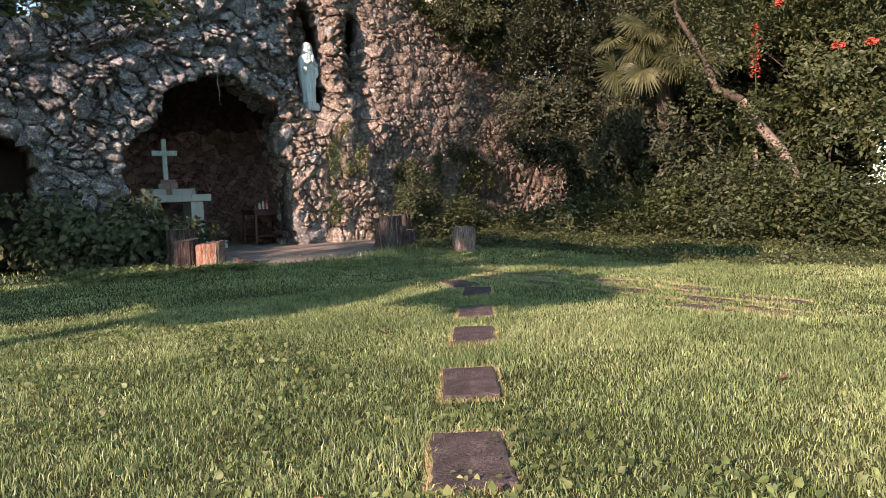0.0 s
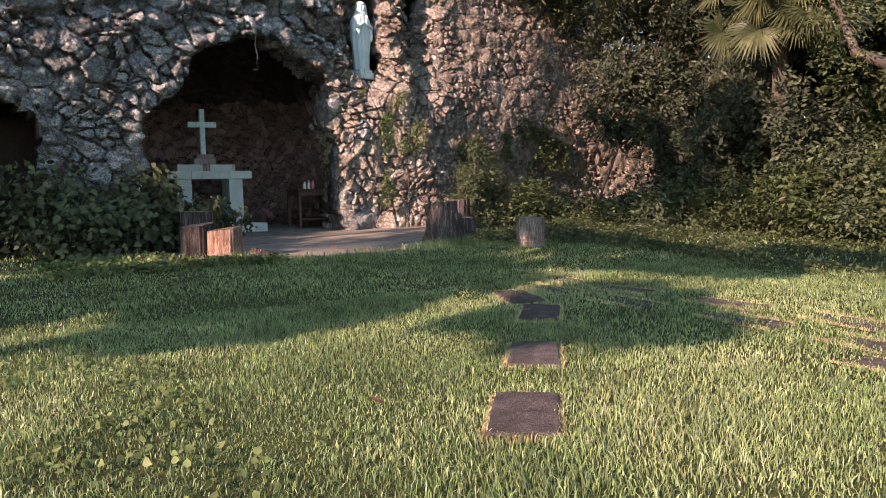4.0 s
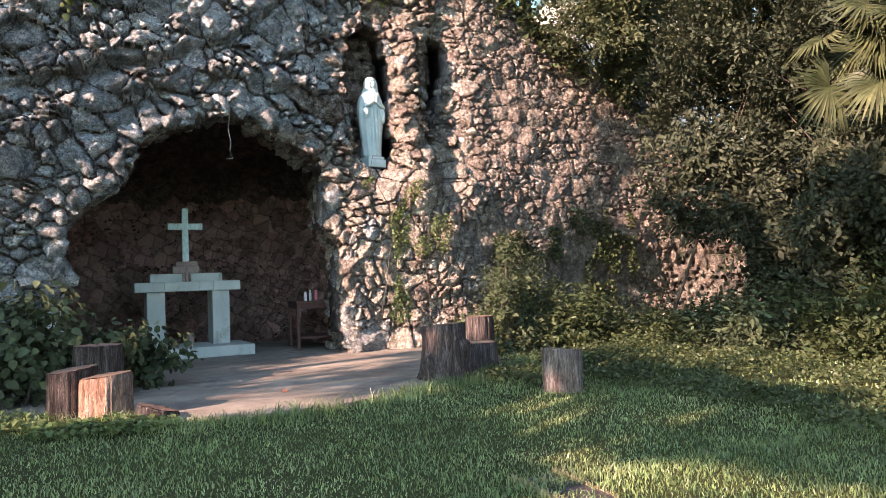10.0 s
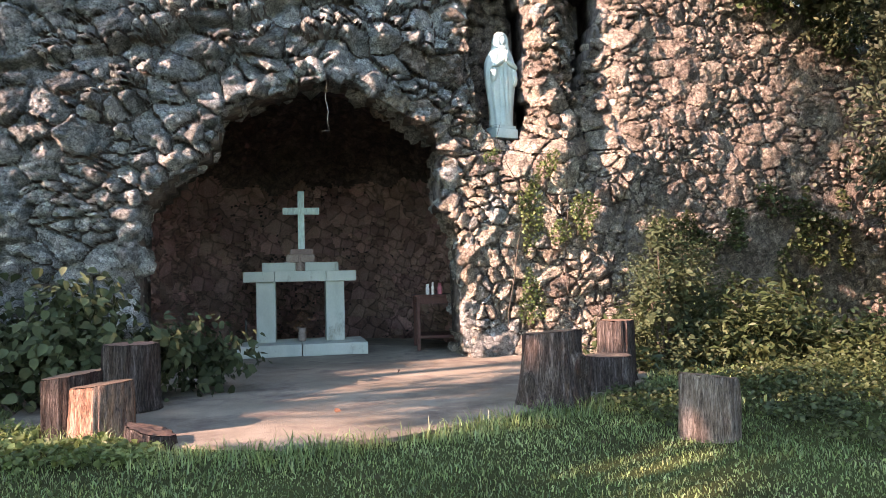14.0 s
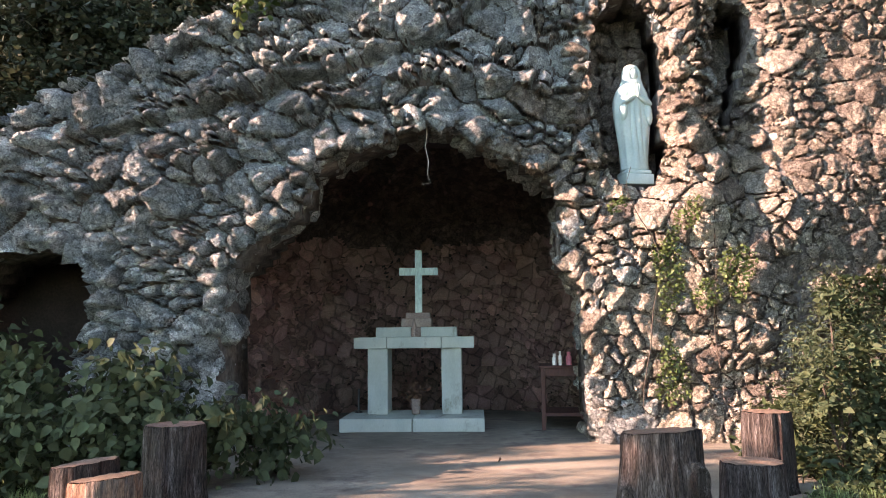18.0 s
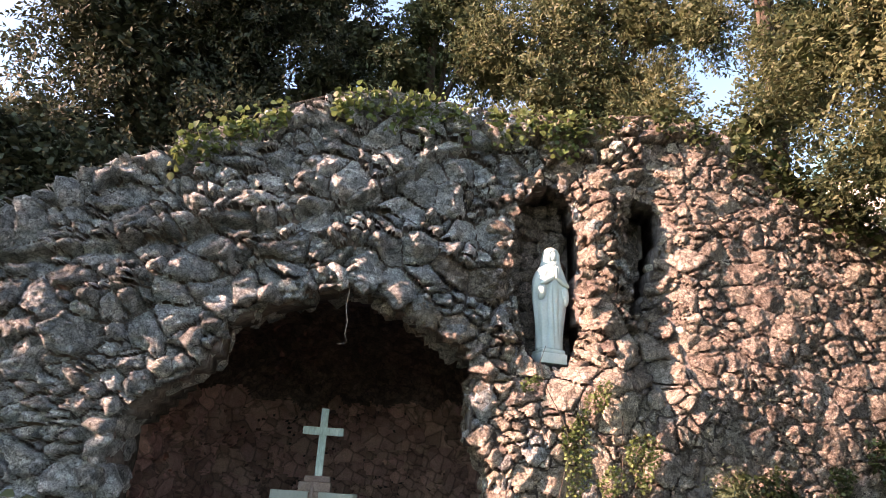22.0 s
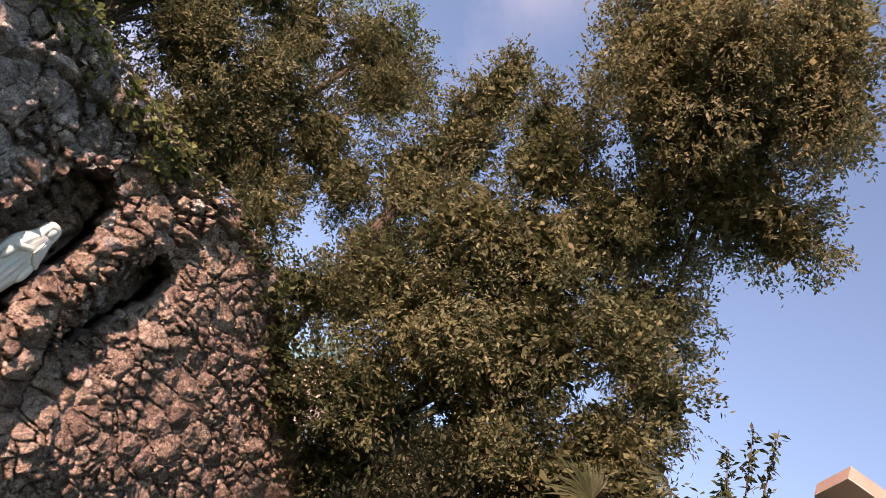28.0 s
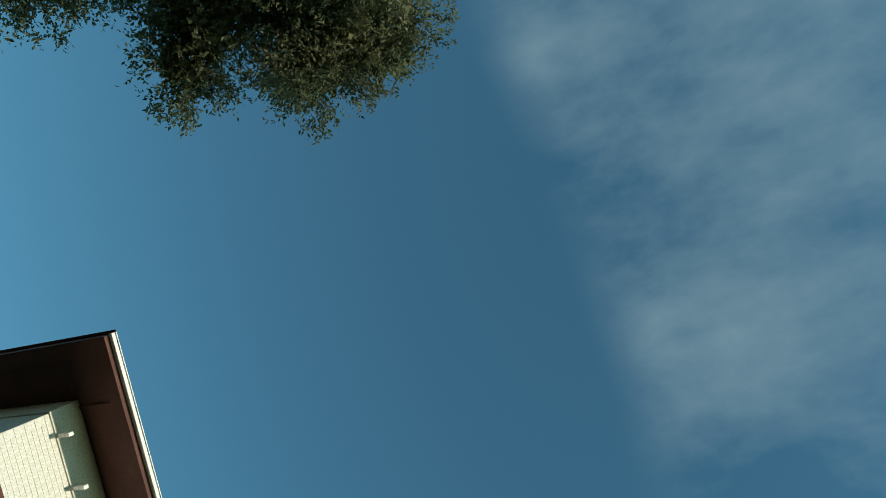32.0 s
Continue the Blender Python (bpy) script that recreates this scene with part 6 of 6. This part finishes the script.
def fan(name, at, aim, facing, radius, seed, parent):
    """One fan leaf: narrow folded blades that spread from the stalk's end and droop at their tips."""
    r = np.random.default_rng(seed)
    aim = Vector(aim).normalized()
    side = aim.cross(Vector(facing)).normalized()
    up = side.cross(aim)
    vs, fs = [], []
    for k in range(34):
        a = radians(-125 + 250 * k / 33 + r.uniform(-2, 2))
        ln = radius * (1 - 0.2 * abs(a) / 2) * r.uniform(0.9, 1.08)
        d = aim * math.cos(a) + side * math.sin(a)
        w = (aim * -math.sin(a) + side * math.cos(a)) * 0.022 * radius / 0.6
        b = len(vs)
        p1 = d * ln * 0.5 + up * 0.02
        p2 = d * ln - Vector((0, 0, 0.14 * radius * r.uniform(0.3, 1.7)))
        vs += [-w * 0.25, w * 0.25, p1 + w + up * 0.014, p1, p1 - w + up * 0.014, p2]
        fs += [(b, b + 3, b + 4), (b, b + 1, b + 3), (b + 1, b + 2, b + 3), (b + 3, b + 2, b + 5), (b + 4, b + 3, b + 5)]
    ob = part(name, array_mesh(name, np.array([v[:] for v in vs]), np.array(fs), M["palm"]), None, parent)
    ob.location = at
    return ob


def fan_palm(base, height, count, seed, label):
    palm = thing("fan_palm", label, "palm", base)
    part("trunk", tube([(0, 0, 0), (0.05, 0.05, height * 0.42), (-0.05, 0, height * 0.75), (-0.1, -0.05, height)], [0.12, 0.11, 0.12, 0.1], 12, 0.3), M["trunk"], palm)
    rp = np.random.default_rng(seed)
    crown = Vector((-0.1, -0.05, height - 0.1))
    for k in range(count):
        az, el = rp.uniform(2.3, 5.3), rp.uniform(-0.35, 0.75)
        d = Vector((math.cos(az) * math.cos(el), math.sin(az) * math.cos(el), math.sin(el)))
        end = crown + d * rp.uniform(0.6, 1.25)
        facing = Vector((-0.72, -0.62, 0.25)) + Vector(rp.normal(size=3)) * 0.35
        part("stalk", tube([crown, (crown + end) / 2 + Vector((0, 0, 0.08)), end], [0.015, 0.012, 0.01], 6), M["palm"], palm)
        fan("frond", end, d * 0.6 - Vector((0, 0, 0.55)), facing, rp.uniform(0.48, 0.68), seed * 2 + 18 + k, palm)


fan_palm((7.6, -6.9, -0.1), 3.6, 30, 91, "fan palm with drooping yellow-green fronds")
fan_palm((8.6, -6.4, -0.1), 5.35, 14, 131, "taller fan palm among the shrubs, with drooping fronds")

bent = thing("bent_tree", "leaning tree with a bare pale twisted trunk", "tree", (6.35, -10.25, 0.0))
part("trunk", tube([(0.0, 0.0, -0.1), (0.05, 0.15, 0.9), (0.15, 0.45, 1.4), (0.25, 0.85, 1.85), (0.05, 1.05, 2.3)], [0.10, 0.095, 0.09, 0.08, 0.07], 12, 0.35), M["trunk_pale"], bent, smooth=True)
part("limb", tube([(0.05, 1.05, 2.3), (0.0, 1.5, 2.55), (0.1, 1.75, 3.1), (0.1, 2.3, 4.0), (0.4, 2.6, 5.0)], [0.07, 0.06, 0.05, 0.04, 0.02], 12, 0.35), M["trunk"], bent, smooth=True)
part("limb", tube([(0.1, 0.5, 0.5), (0.22, 0.9, 1.1), (0.25, 0.95, 1.5)], [0.05, 0.05, 0.04], 10, 0.3), M["trunk_pale"], bent, smooth=True)
part("crown", leaf_mesh("crown", blob_spots([(0.3, 2.4, 4.4, 0.8, 0.7, 0.6), (0.2, 1.4, 3.9, 0.6, 0.6, 0.45), (-0.25, 0.5, 1.15, 0.35, 0.5, 0.5), (-0.2, 1.5, 2.5, 0.25, 0.35, 0.3), (0.9, 2.2, 5.0, 0.9, 0.8, 0.6), (-0.2, 0.9, 3.1, 0.3, 0.3, 0.25), (0.0, 0.82, 1.98, 0.24, 0.26, 0.2), (-0.1, 1.75, 3.2, 0.3, 0.4, 0.35)], 26, 0.1, 13, 93), 0.08, M["leaf_mid"], 94), None, bent)


def flower_spike(at, height, radius, seed):
    ob = thing("flower_spike", "coral red flower spike on the shrub", "flower", at, group="red flower spikes")
    r = np.random.default_rng(seed)
    n = int(260 * height + 50)
    h = r.uniform(0, 1, n)
    a = r.uniform(0, 2 * math.pi, n)
    rad = radius * (1 - 0.6 * h) * r.uniform(0.4, 1, n)
    part("petals", leaf_mesh("petals", np.stack([rad * np.cos(a), rad * np.sin(a), h * height], 1), 0.06, M["flower"], seed, 0.6), None, ob)
    part("stalk", tube([(0, 0, -0.3), (0, 0, height * 0.9)], [0.012, 0.006], 6), M["leaf_mid"], ob)


flower_spike((7.75, -8.75, 2.85), 0.95, 0.10, 1)
flower_spike((7.85, -9.15, 4.05), 0.12, 0.12, 2)
flower_spike((7.75, -10.2, 3.1), 0.12, 0.16, 3)
flower_spike((7.65, -10.75, 3.05), 0.10, 0.12, 4)
sp = thing("sapling", "thin leafy shoots against the sky", "sapling", (10.2, -6.9, 0))
rs = np.random.default_rng(95)
for k, (dx, dy, dz) in enumerate(((-0.6, 0.5, 8.3), (-0.5, 0.8, 7.9), (-0.5, 0.2, 8.4), (-0.1, 0.9, 7.7))):
    pts = [Vector((0, 0.3, 5.5)), Vector((dx * 0.4, dy * 0.5 + 0.1, 6.8)), Vector((dx, dy, dz))]
    part("shoot", tube(pts, [0.02, 0.014, 0.006], 6), M["trunk"], sp)
    u = rs.uniform(0.35, 1, 70)[:, None]
    line = np.array(pts[1]) * (1 - u) + np.array(pts[2]) * u
    part("leaves", leaf_mesh("leaves", line + rs.normal(size=(70, 3)) * 0.04, 0.13, M["leaf_dark"], 300 + k, 0.45), None, sp)
part("stem", tube([(0, 0, 0), (0, 0.3, 5.6)], [0.05, 0.025], 8), M["trunk"], sp)

# ---- houses ----
house = thing("house", "white brick house with a deep dark eave and white gutter", "house", (9.76, -10.0, 0), 9.8)
house_wall = part("wall", box((1.0, -9, -0.3), (9, -0.9, 8.75), 0.01), M["white_brick"], house, "white painted brick wall")
part("frieze", box((0.975, -9, 8.5), (9, -0.875, 8.98), 0.01), M["stucco"], house, "cream frieze under the eave")
soffit = part("eave", box((0.0, -9.5, 9.0), (9.5, 0.0, 9.12), 0.01), M["soffit"], house, "dark brown eave")
part("board", box((0.0, -9.5, 8.94), (0.26, 0.0, 9.0), 0.005), M["soffit"], soffit)
part("board", box((0.26, -0.26, 8.94), (9.5, 0.0, 9.0), 0.005), M["soffit"], soffit)
for y in (-1.0, -3.0, -5.0):
    part("board", box((0.26, y - 0.03, 8.96), (1.0, y + 0.03, 8.998), 0.004), M["soffit"], soffit)
gut = part("gutter", box((-0.07, -9.5, 9.02), (0.0, 0.02, 9.08), 0.01), M["gutter"], house, "white enamelled gutter")
part("lip", box((-0.085, -9.5, 9.085), (-0.01, 0.02, 9.10), 0.004), M["gutter"], gut)
for y in (-1.25, -2.05):
    part("bracket", box((0.72, y - 0.03, 8.52), (1.0, y + 0.03, 8.60), 0.006), M["gutter"], house)
win = part("window", box((0.985, -1.95, 6.6), (1.02, -1.2, 7.6), 0.006), M["soffit"], house, "dark window")
part("sill", box((0.92, -2.05, 6.5), (1.02, -1.1, 6.6), 0.006), M["stucco"], win)
roofm = bmesh.new()
rt = [roofm.verts.new(c) for c in ((-0.05, 0.05, 9.12), (9.6, 0.05, 9.12), (9.6, -9.6, 9.12), (-0.05, -9.6, 9.12), (4.8, -4.8, 10.6))]
for q in ((0, 1, 4), (1, 2, 4), (2, 3, 4), (3, 0, 4), (3, 2, 1, 0)):
    roofm.faces.new([rt[i] for i in q])
part("roof", roofm, M["soffit"], house, "dark hipped roof")

bay = thing("bay_house", "tan rendered house with a projecting canted roof edge", "house", (12.3, -7.1, 0))


def prism(poly, z0, z1):
    bm = bmesh.new()
    lo = [bm.verts.new((x, y, z0)) for x, y in poly]
    hi = [bm.verts.new((x, y, z1)) for x, y in poly]
    bm.faces.new(lo)
    bm.faces.new(hi)
    for k in range(len(poly)):
        m2 = (k + 1) % len(poly)
        bm.faces.new((lo[k], lo[m2], hi[m2], hi[k]))
    bmesh.ops.recalc_face_normals(bm, faces=bm.faces[:])
    return bm


BAY = [(-0.88, -0.12), (-0.23, -0.69), (0.74, -0.51), (3.5, 0.2), (3.5, 1.8), (0.65, 0.57), (-0.23, 0.46)]
part("eave", prism(BAY, 9.0, 9.02), M["stucco"], bay, "pale soffit")
part("fascia", prism([(x * 1.01, y * 1.01) for x, y in BAY], 9.02, 9.22), M["render_tan"], bay, "tan painted fascia")
part("wall", prism([(x * 0.6 + 0.5, y * 0.6 + 0.05) for x, y in BAY], -0.3, 9.0), M["render_tan"], bay)

far = thing("far_house", "pale house seen beyond the trees", "house", (-14.5, 13.0, 0), 20)
part("wall", box((-3, -3, -0.3), (2.2, 3, 11.2), 0.02), M["stucco"], far)
part("cornice", box((-3.2, -3.2, 11.2), (2.4, 3.2, 11.5), 0.02), M["gutter"], far)
for x in (-1.8, 0.2):
    for z in (6.2, 8.8):
        w = part("window", box((x, -3.04, z), (x + 0.9, -2.98, z + 1.5), 0.01), M["metal"], far, "dark window")
        part("frame", box((x - 0.08, -3.06, z - 0.1), (x + 0.98, -3.0, z), 0.005), M["gutter"], w)
shed = thing("far_building", "distant building with teal roofing behind the trees", "building", (14.5, 6.0, 0), -15)
part("wall", box((-2.5, 0, -0.3), (3, 4, 10.0), 0.02), M["stucco"], shed)
part("roof", box((-2.7, -0.2, 10.0), (3.2, 4.2, 10.9), 0.02), M["teal"], shed, "teal sheet roofing")

# ---- hanging root under the arch ----
root = thing("hanging_root", "thin dry root hanging from the arch", "root", (0.31, -1.85, 3.55))
part("strand", tube([(0, 0, 0.1), (0.015, -0.03, -0.15), (-0.005, -0.02, -0.3), (0.03, -0.03, -0.47), (0.015, -0.02, -0.6), (0.05, -0.02, -0.7), (-0.06, -0.03, -0.715)], [0.008, 0.007, 0.006, 0.005, 0.004, 0.003, 0.002], 6, 0.4), M["root"], root)
dry = bmesh.new()
tmp = leaf_mesh("tmp", np.random.default_rng(5).normal(size=(60, 3)) * (0.07, 0.05, 0.07) + (0, 0, 0.29), 0.09, M["dry"], 6, 0.3)
dry.from_mesh(tmp)
bpy.data.meshes.remove(tmp)
part("dried_flowers", dry, M["dry"], vase, "dried brown flowers")

# ---- grass ----


def grass_field(count, x0, x1, y0, y1, seed, height=0.085, width=0.007, mat="grass", clear=None, ring=False, rim=0.0):
    r = np.random.default_rng(seed)
    x, y = r.uniform(x0, x1, count), r.uniform(y0, y1, count)
    keep = ~inside(outline, x, y)
    edge = np.zeros(count, bool)
    for k, (px, py, pa) in enumerate(PAVERS):
        c, s = math.cos(radians(pa)), math.sin(radians(pa))
        dx, dy = x - px, y - py
        u, v = dx * c - dy * s, dx * s + dy * c
        sunk = k > 3
        keep &= ~((abs(u) < (0.115 if sunk else 0.13)) & (abs(v) < (0.24 if sunk else 0.27)) & (field_noise(x, y, 6, k) > (0.42 if k > 5 else -0.25 if sunk else -2)))
        edge |= (abs(u) < 0.165) & (abs(v) < 0.305) & ((abs(u) > 0.125) | (k < 6))
    if rim:
        keep &= edge_distance(outline, x, y) < rim * (0.5 + smooth_noise(x, y, 1.7, 9) + r.uniform(0, 0.6, count))
    if ring:
        keep &= edge
    if clear:
        keep &= ~((x > clear[0]) & (x < clear[1]) & (y > clear[2]) & (y < clear[3]))
    x, y = x[keep], y[keep]
    n = len(x)
    z = ground_height(x, y) - 0.02
    tuft = np.array([noise.noise(Vector((a * 1.1, b * 1.1, 2))) + 0.6 * noise.noise(Vector((a * 4, b * 4, 5))) for a, b in zip(x, y)])
    h = height * r.uniform(0.5, 1.25, n) * np.maximum(0.35, 1 + 0.6 * tuft)
    a = r.uniform(0, 2 * math.pi, n)
    lean = r.uniform(0.2, 1.0, n)
    la = r.uniform(0, 2 * math.pi, n)
    w = width * r.uniform(0.7, 1.4, n)
    base = np.stack([x, y, z], 1)
    side = np.stack([np.cos(a), np.sin(a), 0 * a], 1) * w[:, None]
    bend = np.stack([np.cos(la), np.sin(la), 0 * a], 1)
    mid = base + bend * (h * lean * 0.3)[:, None] + np.stack([0 * a, 0 * a, h * 0.6], 1)
    tip = base + bend * (h * lean)[:, None] + np.stack([0 * a, 0 * a, h * (1.05 - 0.4 * lean)], 1)
    v = np.stack([base - side, base + side, mid + side * 0.8, mid - side * 0.8, tip], 1).reshape(-1, 3)
    b = np.arange(n)[:, None] * 5
    f = np.concatenate([b + (0, 1, 2), b + (0, 2, 3), b + (3, 2, 4)], 1).reshape(-1, 3)
    return array_mesh("grass", v, f, M[mat])


tagged(new("grass", grass_field(190000, -5.4, -0.6, -15.3, -8.6, 3, 0.043, 0.0021)), "short green lawn grass with longer tufts", "grass", kind="stuff")
tagged(new("grass_near_platform", grass_field(62000, -5.2, 3.4, -8.8, -5.0, 5, 0.036, 0.0034)), "green lawn grass before the platform", "grass", kind="stuff")
tagged(new("grass_side", grass_field(64000, -0.6, 3.6, -14.4, -8.6, 6, 0.042, 0.0032)), "sunlit lawn grass around the paving slabs", "grass", kind="stuff")
tagged(new("grass_far", grass_field(56000, -11, 7.4, -18, -2.2, 4, 0.055, 0.008, clear=(-5.2, 3.4, -14.4, -5.2))), "lawn grass towards the hedge and wall", "grass", kind="stuff")
tagged(new("dry_grass", grass_field(420000, -4.4, 1.3, -14.0, -8.3, 8, 0.036, 0.0026, "straw", ring=True)), "dry straw-coloured grass around the paving slabs", "grass", kind="stuff")
tagged(new("tall_grass", grass_field(30000, -2.9, 3.8, -6.8, -3.4, 9, 0.12, 0.0034, rim=0.45)), "longer grass tufts along the platform's edge", "grass", kind="stuff")


def weeds(name, label, count, x0, x1, y0, y1, seed, size, cover, mat, lift=0.06):
    """Low broad-leaved weeds where a noise is above the cover."""
    r = np.random.default_rng(seed)
    x, y = r.uniform(x0, x1, count), r.uniform(y0, y1, count)
    n0 = smooth_noise(x, y, 1.3, seed) + 0.5 * smooth_noise(x, y, 4.0, seed + 1)
    keep = (n0 > cover) & ~inside(outline, x, y)
    x, y, n0 = x[keep], y[keep], n0[keep]
    z = ground_height(x, y) + lift * r.uniform(0.3, 1.2, len(x)) * (0.6 + np.clip(n0, 0, 1.2))
    tagged(new(name, leaf_mesh(name, np.stack([x, y, z], 1), size, M[mat], seed, 0.8, droop=-0.1, broad=True)), label, "weeds", kind="stuff")


weeds("clover", "broad clover leaves scattered in the lawn", 6000, -7.0, -3.2, -15.0, -9.5, 101, 0.032, 0.0, "leaf_light", 0.03)
weeds("ground_cover", "leafy ground cover beside the log stools", 11000, 2.3, 5.6, -6.4, -3.0, 102, 0.038, 0.0, "leaf_mid", 0.10)
weeds("ground_cover", "leafy ground cover along the hedge's foot", 21000, 3.1, 6.7, -12.5, -4.6, 103, 0.038, -0.1, "leaf_mid", 0.08)
weeds("ground_cover", "sunlit ground cover beside the reddish stool", 5000, -3.4, -0.9, -6.2, -5.0, 104, 0.045, -0.15, "leaf_light", 0.08)

# bricks of the house corner under the eave
brick_mesh = mesh_of("brick", box((-0.006, -0.105, -0.032), (0.006, 0.105, 0.032), 0.003), M["white_brick"])
for row in range(17):
    for col in range(9):
        ob = part("brick", brick_mesh, None, house_wall)
        ob.location = (0.998, -1.02 - 0.22 * col - 0.11 * (row % 2), 8.45 - 0.076 * row)

# a few fallen leaves in the lawn and on the concrete
for k, (x, y) in enumerate(((-4.35, -13.55), (-2.05, -13.9), (1.05, -2.6), (0.2, -4.9), (-2.6, -11.4))):
    ob = tagged(new("fallen_leaf", leaf_mesh("fallen_leaf", np.zeros((1, 3)), 0.09, M["dry"], 400 + k, 0.6, 0.4, 0.0, broad=True)), "dry reddish-brown leaf lying on the ground", "leaf", "fallen leaves")
    ob.location = (x, y, 0.012 if k in (2, 3) else float(ground_height(x, y)) + 0.03)
